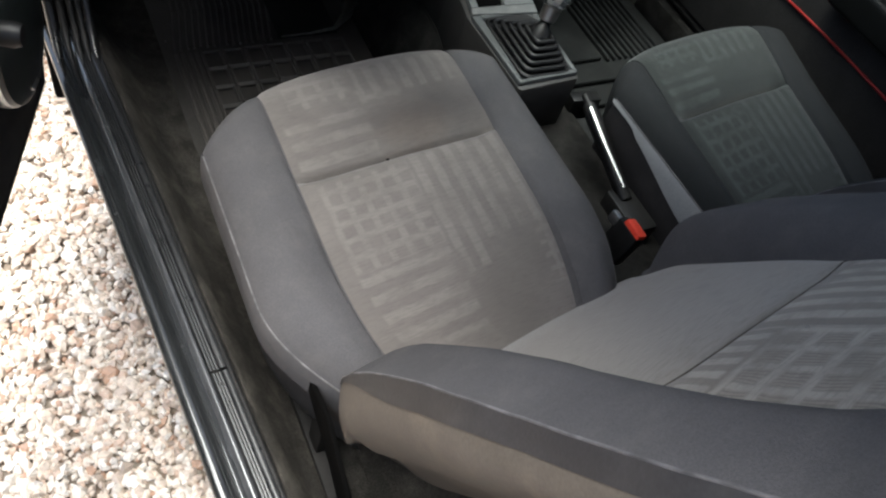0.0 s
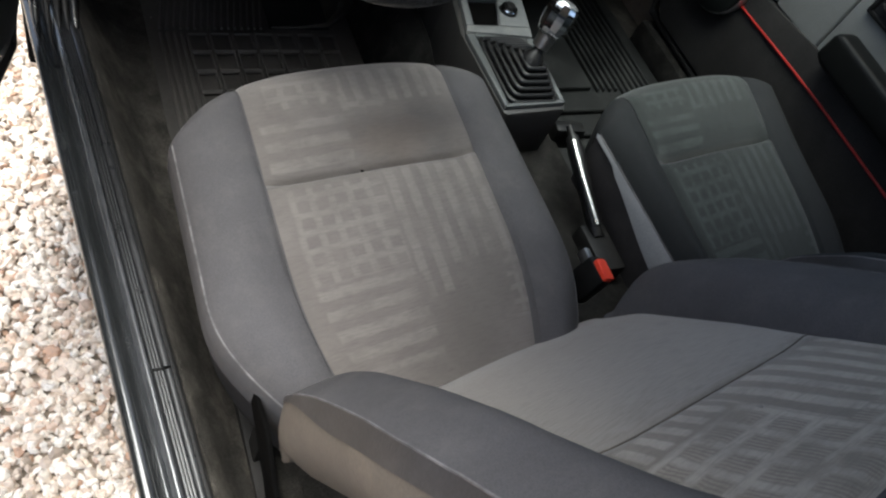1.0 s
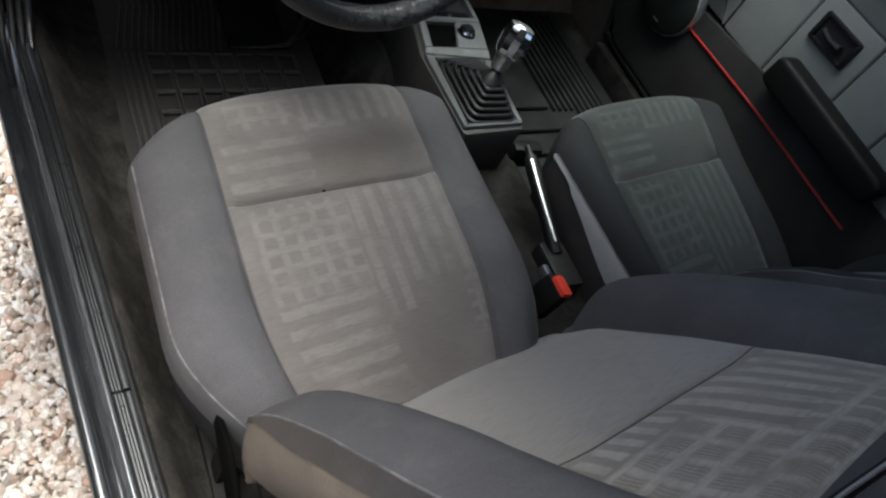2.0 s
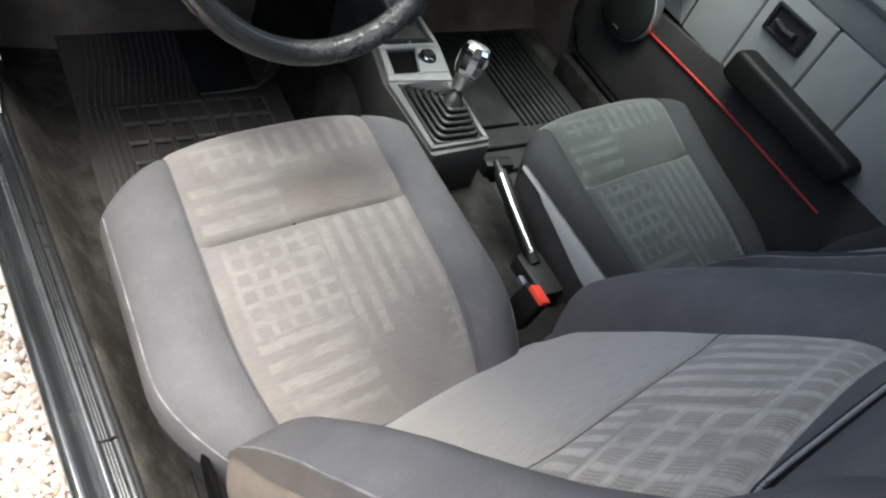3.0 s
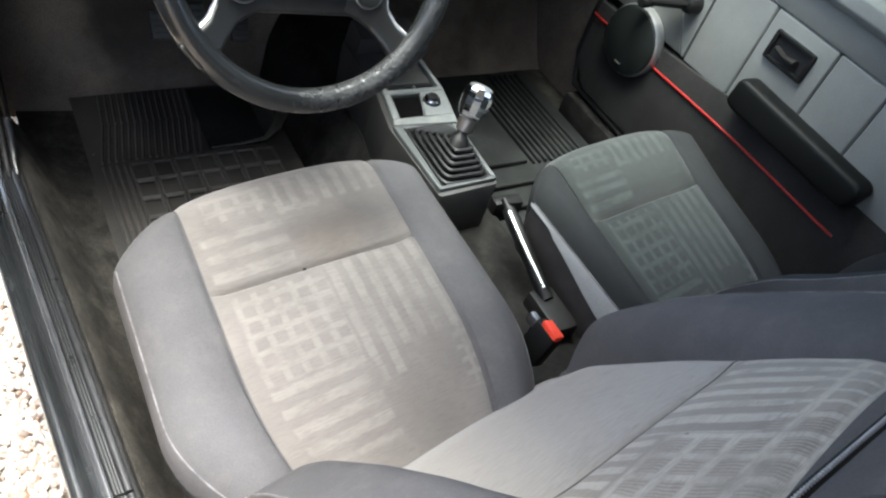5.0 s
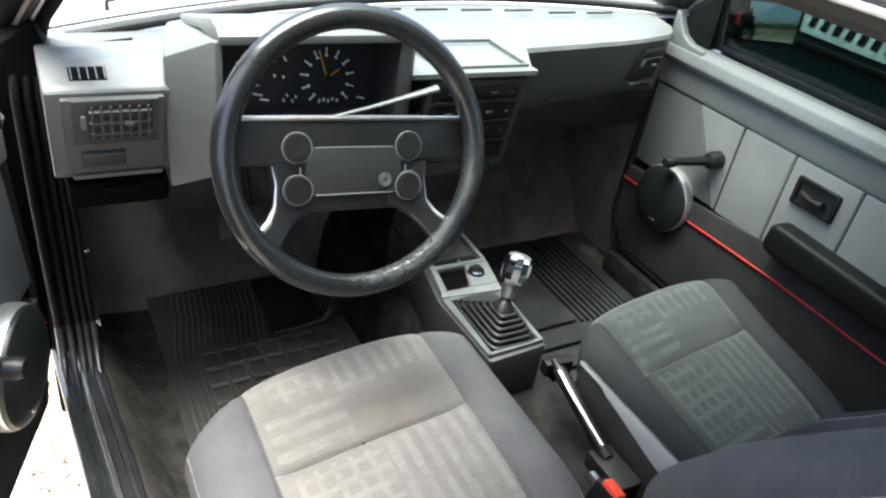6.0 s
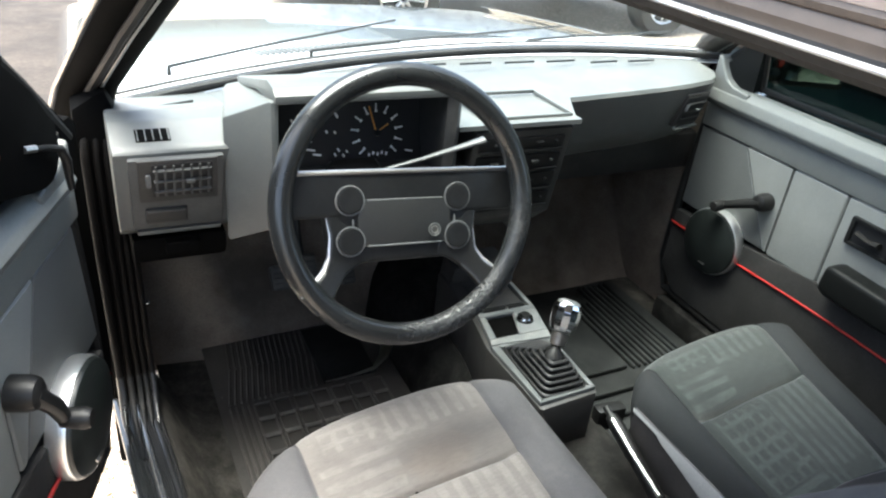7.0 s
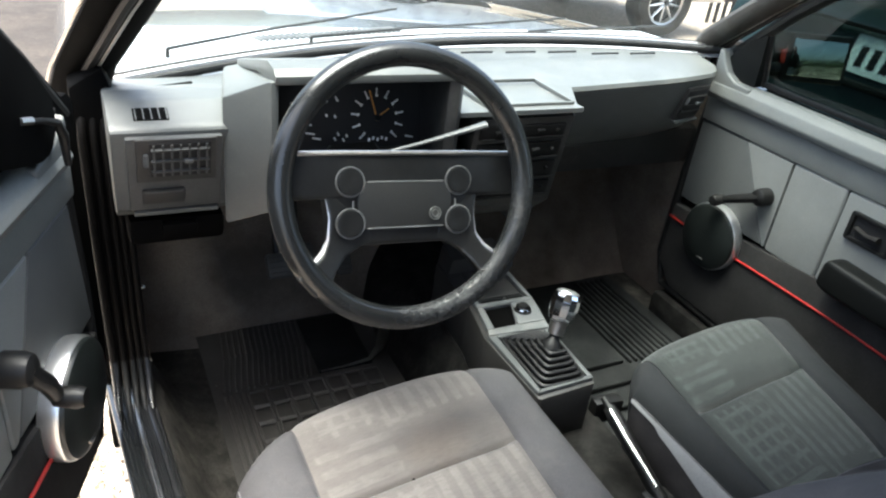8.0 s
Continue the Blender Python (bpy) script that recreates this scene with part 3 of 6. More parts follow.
def pillar(side):
    """A front pillar with its inner trim, flange and rubber seals, running on as the roof rail."""
    if side < 0:
        pts = [(-0.735, 0.47, 0.80), (-0.705, 0.40, 0.905), (-0.650, 0.20, 1.052), (-0.606, 0.06, 1.155), (-0.575, -0.10, 1.235), (-0.567, -0.35, 1.275), (-0.572, -0.7, 1.272), (-0.58, -1.2, 1.24)]
    else:
        pts = [(0.70, 0.62, 0.80), (0.645, 0.50, 0.925), (0.61, 0.29, 1.075), (0.575, 0.10, 1.19), (0.555, -0.05, 1.25), (0.55, -0.35, 1.285), (0.555, -0.7, 1.28), (0.56, -1.2, 1.24)]
    out = []
    for p in pts:
        out.append(Vector(p))
    t = thing("pillar_left" if side < 0 else "pillar_right", "dark painted windscreen pillar running on as the roof rail", "pillar", kind="structure")

    def off(dx, dz, dy=0.0):
        return [p + Vector((side * dx, dy, dz)) for p in out]
    for nm, a, b, mat in (("pillar_trim", 0, 5, PILLAR_TRIM if side > 0 else MATT_BLACK), ("rail_trim", 4, 8, RAIL_TRIM)):
        bm = bm_new()
        tube(bm, off(0.0, 0.012)[a:b], 0.032, 12, flat=0.75)
        part(nm, bm, mat, t)
    last = 6 if side < 0 else 8
    for nm, a, b, mat, dx, r in (("outer_panel", 0, 5, MATT_BLACK, 0.024 if side < 0 else 0.045, 0.03), ("outer_rail", 4, 8, MATT_BLACK, 0.006, 0.022)):
        bm = bm_new()
        tube(bm, off(dx, 0.018)[a:b], r, 12, flat=0.8)
        part(nm, bm, mat, t)
    bm = bm_new()
    tube(bm, off(0.022, -0.012)[:last], 0.008, 8)
    part("door_seal", bm, BLACK_RUBBER, t)
    # reflections along the seals are put in as thin satin rods
    for dx, dz in ((0.012, -0.016), (0.034, 0.0), (0.062, 0.006)):
        bm = bm_new()
        tube(bm, off(dx, dz)[:last], [0.0028] * (last - 1) + [0.001], 8)
        part("seal_highlight", bm, SATIN, t, "highlight along the seal, added as a satin rod")
    if side < 0:
        for nm, x, z, r, mat, lb in (("rail_seal", -0.596, 1.2585, 0.0048, BLACK_RUBBER, "black rubber seal"), ("trim_line", -0.6012, 1.2583, 0.0007, RIM_METAL, "thin bright trim line"),
                                     ("rail_strip", -0.597, 1.2622, 0.0042, RAIL_TRIM, "brown painted strip"), ("rail_strip", -0.599, 1.2665, 0.0022, RAIL_TRIM, "brown painted strip"),
                                     ("gutter", -0.598, 1.2700, 0.0038, GUTTER, "dusty grey-brown gutter"), ("gutter_edge", -0.596, 1.2785, 0.0062, MATT_BLACK, "")):
            bm = bm_new()
            tube(bm, [(x + 0.012, -0.22, z - 0.02), (x + 0.004, -0.34, z - 0.004), (x, -0.46, z), (x, -0.62, z), (x, -0.78, z), (x, -0.95, z - 0.001), (x, -1.15, z - 0.012)], r, 10)
            part(nm, bm, mat, t, lb)
    return t


pillar(-1), pillar(1)
bm = bm_new()
prism(bm, [(-0.755, 0.2), (-0.748, 0.9), (-0.70, 0.93), (-0.685, 0.88), (-0.68, 0.2)], "y", 0.33, 0.50, bevel=0.008)
jl = tagged(part("door_jamb", bm, MATT_BLACK), "black trimmed hinge post of the door opening", "jamb", kind="structure")
bm = bm_new()
for dx in (0.0, 0.016, 0.03):
    tube(bm, [(-0.685 - dx, 0.41, 0.88), (-0.69 - dx, 0.40, 0.7), (-0.69 - dx, 0.405, 0.5), (-0.688 - dx, 0.41, 0.40), (-0.68 - dx, 0.37, 0.37)], 0.006, 8)
part("jamb_seal", bm, BLACK_RUBBER, jl)
for x, r in ((-0.7375, 0.007), (-0.722, 0.0055), (-0.708, 0.005), (-0.697, 0.005), (-0.6855, 0.006)):
    shiny = r > 0.0055
    bm = bm_new()
    tube(bm, [(x + 0.006, 0.17, 0.352), (x + 0.003, 0.225, 0.3565), (x + 0.002, 0.262, 0.366), (x + 0.003, 0.295, 0.386), (x + 0.003, 0.313, 0.42)], [0.002, 0.5 * r, 0.9 * r, r, r], 12)
    part("flange" if shiny else "seal_foot", bm, GLOSS_CORNER if shiny else BLACK_RUBBER, jl, "glossy painted flange curving up from the sill" if shiny else "")
    bm = bm_new()
    tube(bm, [(x + 0.003, 0.311, 0.415), (x + 0.003, 0.318, 0.44), (x + 0.002, 0.322, 0.48), (x, 0.324, 0.66), (x, 0.326, 0.82), (x + 0.002, 0.333, 0.85), (x + 0.004, 0.35, 0.87)], r * 0.98, 12)
    part("jamb_strip", bm, JAMB, jl)
bm = bm_new()
lathe(bm, [(0, 0), (0.0055, 0), (0.0055, 0.009), (0.0035, 0.012), (0, 0.012)], pose(-0.682, 0.365, 0.53, 0, 90, 0), 12)
part("bolt", bm, CHROME, jl, "bright round bolt")

# smoked panes out of view, added to dim the passenger side
for s in (-1, 1):
    bm = bm_new()
    slab(bm, [(s * 0.66, -1.05, 0.97), (s * 0.66, -2.05, 0.97), (s * 0.58, -2.05, 1.31), (s * 0.58, -1.05, 1.31)], 0.004)
    tagged(part("window_1" if s < 0 else "window_2", bm, TINTED_GLASS, smooth=0), "unseen smoked glass in the rear side, added to cut light", "window", kind="structure")
# roof outside
bm = bm_new()
sheet(bm, lambda u, v: (u * 0.57, v, 1.345 + 0.02 * (1 - u * u) - 0.03 * max(0, v + 0.2)), steps(-1, 1, 12), steps(-1.9, -0.08, 10))
sheet(bm, lambda u, v: (u * 0.57, v, 1.336 + 0.02 * (1 - u * u) - 0.03 * max(0, v + 0.2)), steps(-1, 1, 12), steps(-1.9, -0.08, 10))
tagged(part("roof", bm, PAINT), "black painted car roof", "roof", kind="structure")


# ---- windscreen and bonnet ----
def ws(x):
    """The foot of the windscreen."""
    k = (x / 0.65) ** 2
    return Vector((x, 0.60 - 0.12 * k, 0.892 + 0.025 * x / 0.65 - 0.012 * k))


def header(x):
    return Vector((x * 0.82, -0.06 - 0.06 * (x / 0.65) ** 2, 1.30))


wt = thing("windscreen", "clear curved windscreen in a black rubber seal", "windscreen", kind="structure")
bm = bm_new()
sheet(bm, lambda u, v: ws(u).lerp(header(u), v) + Vector((0, 0.03 * math.sin(math.pi * v), 0.03 * math.sin(math.pi * v))), steps(-0.66, 0.66, 24), steps(0, 1, 12))
pane = part("pane", bm, HAZY_GLASS, wt)
pane.visible_shadow = True
bm = bm_new()
tube(bm, [ws(x) + Vector((0, 0.0, 0.004)) for x in steps(-0.68, 0.66, 40)], 0.0085, 10)
part("rubber_seal", bm, BLACK_RUBBER, wt)
bm = bm_new()
tube(bm, [ws(x) + Vector((0, 0.036, 0.010)) for x in steps(-0.68, 0.66, 40)], 0.005, 8)
part("outer_seal", bm, BLACK_RUBBER, wt)
bm = bm_new()
tube(bm, [ws(x) + Vector((0, 0.018, 0.008)) for x in steps(-0.68, 0.66, 40)], 0.007, 8)
part("trim_strip", bm, SATIN, wt, "pale metal trim strip")

bt = thing("bonnet", "bonnet with the sky's brightness put into its pale grey paint", "bonnet", kind="structure")


def bonnet_z(x, y):
    return 0.875 - 0.11 * max(0, (y - 0.7)) ** 1.2 - 0.05 * x * x


bm = bm_new()
sheet(bm, lambda u, v: (u * (0.66 + 0.03 * v), 0.80 + 0.95 * v, bonnet_z(u * 0.68, 0.80 + 0.95 * v)), steps(-1, 1, 20), steps(0, 1, 16))
sheet(bm, lambda u, v: (u * 0.69, 1.75 + 0.03 * v, bonnet_z(u * 0.68, 1.75) - 0.3 * v), steps(-1, 1, 20), steps(0, 1, 4))
part("bonnet_panel", bm, BONNET_PAINT, bt)
bm = bm_new()
sheet(bm, lambda u, v: (u, ws(u).y - 0.012 + (0.815 - ws(u).y) * v, 0.870 + 0.004 * v + 0.025 * u / 0.65 * (1 - v)), steps(-0.68, 0.68, 20), steps(0, 1, 6))
part("cowl_panel", bm, COWL_PAINT, bt, "panel at the windscreen foot, sky glare in its pale paint")
for s in (-1, 1):
    bm = bm_new()
    sheet(bm, lambda u, v: (s * (0.69 + 0.11 * math.sin(u * math.pi / 2)), 0.45 + 1.3 * v, bonnet_z(0.68, 0.5 + 1.2 * v) + 0.012 - 0.42 * (1 - math.cos(u * math.pi / 2)) ** 1.6), steps(0, 1, 12), steps(0, 1, 12))
    part("front_wing", bm, BONNET_PAINT, bt)
bm = bm_new()
for i in range(26):
    k = i / 25
    box(bm, (-0.40 + 0.335 * k, 0.69 + 0.085 * k, 0.879), (0.005, 0.04, 0.006), (0, 0, 25), 0.001, 1)
part("air_grille", bm, LINE_GREY, bt, "dark slotted air grille")


def wiper(px, py, qx, qy, hub):
    t = thing("wiper", "black windscreen wiper lying at the foot of the windscreen", "wiper", group="wipers", at=(px, py, 0.885))
    bm = bm_new()
    d = Vector((qx - px, qy - py, 0.02))
    tube(bm, [(0, 0, 0.01), d * 0.4 + Vector((0, 0, 0.015)), d * 0.75 + Vector((0, 0, 0.012))], [0.0035, 0.003, 0.0022], 8)
    part("arm", bm, BLACK_PLASTIC, t)
    bm = bm_new()
    tube(bm, [d * f + Vector((0, -0.015, 0.018)) for f in (0.3, 0.65, 1.0)], 0.0026, 8)
    part("blade", bm, BLACK_RUBBER, t)
    bm = bm_new()
    lathe(bm, [(0, 0.012), (0.003, 0.011), (0.004, 0.0), (0.004, -0.006)], pose(0, 0, 0), 12)
    part("hub", bm, hub, t)
    return t


wiper(-0.585, 0.555, -0.06, 0.80, BLACK_PLASTIC)
wiper(-0.30, 0.64, 0.37, 0.74, BLACK_PLASTIC)
wiper(0.25, 0.70, 0.66, 0.675, BLACK_PLASTIC)


# ---- seats ----
def sm(x, a, b):
    t = max(0, min(1, (x - a) / (b - a)))
    return t * t * (3 - 2 * t)


def cushion_front(x):
    return 0.046 - (0.085 if x < 0 else 0.072) * (abs(x) / 0.25) ** 3.8 + 0.14 * x


def insert_edge(side, ss):
    """Where the patterned panel of the cushion ends, as a share of its half width."""
    return 0.625 + 0.5 * max(0, ss - 0.60) ** 2 if side < 0 else 0.637 - 0.055 * ss


def fold_line(x):
    return 0.11 * x - 0.154


def cushion(u, s):
    """A point of the seat cushion: u across (past 1: the side), s from the front edge (below 0: the front) to the back."""
    uu, ss = max(-1, min(1, u)), max(0, min(1, s))
    yb = -0.47
    half = (0.256 if u < 0 else 0.246) - 0.42 * max(0, ss - 0.60) ** 2
    x = uu * half
    yf = cushion_front(x)
    y = yf + (yb - yf) * ss
    d = min((1 - abs(uu)) * half, yf - y + 0.002)
    r = 0.055
    z = 0.492 - (r - math.sqrt(max(0, r * r - (r - d) ** 2)) if d < r else 0) * 0.8
    edge = insert_edge(uu, ss)
    z += 0.014 * math.exp(-((abs(uu) - edge - 0.175) / 0.16) ** 2) * (0.3 + 0.7 * ss)
    z -= 0.004 * math.exp(-((abs(uu) - edge) / 0.02) ** 2)
    if abs(uu) < edge + 0.015:
        yy = y - fold_line(x)
        fade = 1 - (abs(uu) / (edge + 0.015)) ** 8
        if yy > 0:
            z -= (0.014 * math.exp(-(yy / 0.024) ** 1.6) + 0.008 * math.exp(-(yy / 0.0045) ** 2)) * fade
        else:
            z -= (0.018 * math.exp(-(yy / 0.0055) ** 2) + 0.004 * math.exp(-(yy / 0.02) ** 2)) * fade
        z += 0.006 * math.cos(uu * 2.4) - 0.012 * max(0, ss - 0.3) * math.cos(uu * 1.5)
    ex, ey = max(0, abs(u) - 1) / 0.3, max(0, -s) / 0.3
    e = max(ex, ey)
    x += math.copysign(1, uu) * (0.006 * math.sin(min(1.0, ex) * 2.2) - 0.03 * ex ** 1.5) if ex else 0
    if ey:
        x -= math.copysign(1, uu) * 0.04 * max(ey ** 1.2 - ex ** 1.2, 0) * sm(abs(uu), 0.55, 1.0)
    return (x, y - 0.025 * ey * ey, z - 0.15 * e)


# the backrest's own axes: across, up along the panel, and out of its front
NEAR = (Vector((0.057, -0.453, 0.49)), Vector((0.985, 0.1724, 0)), Vector((0.0911, -0.5205, 0.849)), Vector((-0.1464, 0.8363, 0.5284)))
FAR = (Vector((0.0, -0.392, 0.49)), Vector((1, 0, 0)), Vector((0, -0.53, 0.848)), Vector((0, 0.848, 0.53)))
BACK_TOP = 0.72


def along(v, *pairs):
    return float(np.interp(v, pairs[::2], pairs[1::2]))


def panel_edge(side, v):
    if side < 0:
        return along(v, 0, -0.165, 0.10, -0.155, 0.28, -0.148, 0.42, -0.157, 0.48, -0.150, 0.53, -0.12, 0.72, -0.10)
    return along(v, 0, 0.20, 0.08, 0.193, 0.21, 0.174, 0.29, 0.156, 0.38, 0.136, 0.44, 0.118, 0.48, 0.09, 0.53, 0.08, 0.72, 0.07)


def outer_edge(side, v):
    if side < 0:
        w = along(v, -0.03, -0.256, 0.03, -0.267, 0.15, -0.265, 0.25, -0.268, 0.32, -0.265, 0.45, -0.272, 0.72, -0.27)
    else:
        w = along(v, 0, 0.29, 0.10, 0.283, 0.25, 0.268, 0.40, 0.25, 0.6, 0.23, 0.72, 0.22)
    if v > 0.60:
        w *= 0.62 + 0.38 * math.sqrt(max(0, 1 - ((v - 0.60) / 0.121) ** 2))
    return w


def bolster_height(side, v):
    if side < 0:
        k = math.sqrt(max(0, 1 - (1 - min(1, max(0, v + 0.018) / 0.036)) ** 2))
        return k * along(v, 0, 0.062, 0.10, 0.068, 0.20, 0.064, 0.26, 0.057, 0.31, 0.048, 0.36, 0.043, 0.48, 0.035, 0.6, 0.02, 0.72, 0.0)
    k = math.sqrt(max(0, 1 - (1 - min(1, max(0, v + 0.02) / 0.07)) ** 2))
    return k * along(v, 0, 0.045, 0.06, 0.048, 0.15, 0.050, 0.25, 0.041, 0.36, 0.024, 0.42, 0.012, 0.47, 0.005, 0.6, 0.002)


def back(axes, side, q, v, depth=0.0):
    """A point of the backrest, v metres up it: q from 0 at the middle to 1 at the panel's seam and 2 at the outer seam; depth 1: the rear."""
    a, b = panel_edge(side, v), outer_edge(side, v)
    s = max(0.0, q - 1)
    u = a * min(q, 1) + (b - a) * s
    crest = 0.85 if axes is FAR and side < 0 else 0.5
    h = bolster_height(side, v) * (math.sin(math.pi / 2 * s / crest) if s < crest else 1 - (0.03 if side < 0 else 0.16) * ((s - crest) / (1 - crest)) ** 2)
    if axes is FAR:
        h *= along(v, 0, 0.35, 0.10, 0.5, 0.18, 0.85, 0.26, 1.0)
    h -= 0.005 * math.exp(-((q - 1) / 0.05) ** 2)
    if q < 1:
        h += 0.008 * (1 - q * q)
        dv = v - 0.292 - 0.012 * math.cos(q * 1.5)
        h -= (0.0045 * math.exp(-(dv / 0.006) ** 2) + 0.004 * math.exp(-(dv / 0.03) ** 2)) * (1 - q ** 6)
    h -= 0.006 * math.exp(-((v - 0.48) / 0.008) ** 2) * (1 if q < 1.05 else 0)
    h += 0.014 * sm(v, 0.50, 0.56) * (1 - sm(v, 0.62, 0.72))
    h -= 0.05 * sm(v, 0.64, 0.72)
    h -= 0.012 * (1 - sm(v, -0.03, 0.07))
    rear = -0.11 + 0.04 * sm(v, 0.58, 0.72) + 0.087 * sm(q, 1.3, 2.0)
    h = h * (1 - depth) + rear * depth
    o, across, up, out = axes
    return o + across * (u + side * 0.016 * math.sin(depth * math.pi)) + up * v + out * h


def panel(axes, u, v):
    """The same for the patterned panel, u from -1 to 1."""
    return back(axes, -1 if u < 0 else 1, abs(u), v)


def zip_line(u):
    return 0.522 + 0.033 * u if u < 0 else 0.522 + 0.05 * u


def seat(label, at, cloth, insert, back_cloth, side_mat, far):
    """A front seat; far: the passenger's, whose side facing the tunnel is drawn in."""
    t = thing("car_seat", label, "car seat", group="front seats", at=at)
    axes = FAR if far else NEAR
    BN = axes[3]
    front = [-0.3, -0.2, -0.1, -0.04, 0, 0.01, 0.02, 0.035, 0.05, 0.075]

    def narrow(bm):
        """The passenger's cushion is drawn in on the tunnel's side and tapers towards its back."""
        if far:
            for v in bm.verts:
                back_share = max(-0.15, min(1.2, -v.co.y / 0.34))
                shift, k = 0.018 - 0.064 * back_share, 0.99 - 0.16 * back_share
                if v.co.x < -0.16:
                    w = min(1.0, (-0.16 - v.co.x) / 0.09)
                    v.co.x = (1 - w) * (shift - 0.16 * k) + w * -0.217 - max(0.0, -0.25 - v.co.x) * 0.62
                else:
                    v.co.x = shift + k * v.co.x
                v.co.y += 0.019 * math.exp(-((v.co.y + 0.15) / 0.1) ** 2)
        return bm
    bm = bm_new()
    across = lambda u, s: u * insert_edge(u, max(0, s))
    uv = lambda u, s: (across(u, s) * 0.256 + 0.16, -(cushion(across(u, s), s)[1] + 0.160 - 0.13 * cushion(across(u, s), s)[0]))
    sheet(bm, lambda u, s: cushion(across(u, s), s), steps(-1, 1, 30), front + steps(0.1, 1, 220), uv)
    part("seat_insert", narrow(bm), insert, t, "patterned cloth with paler woven bars and squares")
    for s in (-1, 1):
        rim = 0.985
        bm = bm_new()
        sheet(bm, lambda q, v: cushion(s * (insert_edge(s, max(0, v)) * (1 - q) + q * rim), v), [0, 0.03, 0.06, 0.12, 0.18, 0.3, 0.43, 0.55, 0.65, 0.75, 0.83, 0.88, 0.92, 0.96, 1.0], front + steps(0.1, 1, 28))
        part("seat_bolster", narrow(bm), cloth, t)
        bm = bm_new()
        wide = (lambda v: 0.012 + 0.07 * sm(v, 0.15, 0.62)) if far and s < 0 else (lambda v: 0.075)
        sheet(bm, lambda q, v: cushion(s * (rim + q * wide(v)), v), steps(0, 1, 8), steps(0.0, 1, 28))
        # light on the passenger cushion's tunnel side is put in as a pale strip
        part("seat_side", narrow(bm), SEAT_PALE if far and s < 0 else cloth, t)
        bm = bm_new()
        sheet(bm, lambda q, v: cushion(s * q, v), [0.99, 1.02, 1.05, 1.1, 1.2, 1.3], [-0.3, -0.2, -0.1, -0.04] + steps(0, 1, 28))
        for v in bm.verts:
            v.co.x -= s * 0.004
        part("seat_skirt", narrow(bm), SEAT_VINYL, t, "dark vinyl skirt")
        bm = bm_new()
        tube(bm, [cushion(s * rim, q) for q in steps(0.02, 0.98, 24)], 0.0015, 6)
        part("piping", narrow(bm), PIPE, t)
        bm = bm_new()
        tube(bm, [Vector(cushion(s * insert_edge(s, q), q)) + Vector((0, 0, 0.0006)) for q in steps(0.02, 0.98, 60)], 0.0011, 6)
        part("seam", narrow(bm), cloth, t)
    # dark cord along the fold stands in for the crease's shadow
    bm = bm_new()
    fold = []
    for u in steps(-0.60, 0.58, 40):
        x = 0.25 * u
        y = fold_line(x)
        fold.append(Vector((x, y, cushion(u, (cushion_front(x) - y) / (cushion_front(x) + 0.47))[2] + 0.0006)))
    tube(bm, fold, [0.0012 * min(1, 0.15 + 4.5 * min(i, 40 - i) / 40) for i in range(41)], 6)
    part("fold_seam", narrow(bm), SEAT_VINYL, t, "stitched fold, its shadow drawn as a dark line")
    bm = bm_new()
    box(bm, (0, -0.21, 0.335), (0.30, 0.40, 0.05), bevel=0.015)
    part("seat_pan", bm, BLACK_PLASTIC, t)
    for s in (-1, 1):
        bm = bm_new()
        box(bm, (s * 0.19, -0.2, 0.225), (0.03, 0.6, 0.04), bevel=0.004)
        for y in (-0.42, 0.02):
            box(bm, (s * 0.19, y, 0.28), (0.02, 0.03, 0.09), bevel=0.003)
        part("seat_rail", bm, RAIL_STEEL, t, "dark worn metal runner")
    # backrest
    V = [-0.03, -0.02, -0.012, -0.006, 0, 0.006, 0.014, 0.024, 0.036, 0.05] + steps(0.065, BACK_TOP, 60)
    bm = bm_new()
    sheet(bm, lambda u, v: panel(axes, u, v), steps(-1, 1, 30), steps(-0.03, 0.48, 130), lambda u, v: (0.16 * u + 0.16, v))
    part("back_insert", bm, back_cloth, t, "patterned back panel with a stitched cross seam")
    bm = bm_new()
    for s in (-1, 1):
        sheet(bm, lambda q, v: back(axes, s, q, v), steps(1, 2, 18), V)
    sheet(bm, lambda u, v: panel(axes, u, v), steps(-1, 1, 24), steps(0.48, BACK_TOP, 36))
    bmesh.ops.remove_doubles(bm, verts=bm.verts, dist=0.0005)
    part("backrest", bm, cloth, t)
    bm = bm_new()
    for s in (-1, 1):
        sheet(bm, lambda d, v: back(axes, s, 2, v, d), steps(0, 1, 10), V)
        sheet(bm, lambda q, v: back(axes, s, q, v, 1), steps(0, 2, 8), V)
        for end in (V[0], BACK_TOP):
            sheet(bm, lambda q, d: back(axes, s, q, end, d), steps(0, 2, 10), steps(0, 1, 5))
    bmesh.ops.remove_doubles(bm, verts=bm.verts, dist=0.0005)
    part("back_shell", bm, side_mat, t, "vinyl side and rear")
    bm = bm_new()
    sheet(bm, lambda d, v: back(axes, -1, 2, v, d * (0.03 + 0.2 * sm(v, 0, 0.16))) - axes[1] * 0.0015, steps(0, 1, 4), steps(0.0, 0.56, 40))
    part("side_band", bm, SEAT_VINYL, t, "dark band under the piping")
    for s in (-1, 1):
        bm = bm_new()
        tube(bm, [back(axes, s, 2, v) for v in [0.0, 0.008, 0.016, 0.026, 0.04] + steps(0.06, BACK_TOP - 0.02, 44)], 0.0012, 6)
        part("piping", bm, PIPE, t)
        bm = bm_new()
        tube(bm, [back(axes, s, 1, v) + BN * 0.0008 for v in steps(0.0, 0.49, 60)], 0.0011, 6)
        part("seam", bm, cloth, t)
    bm = bm_new()
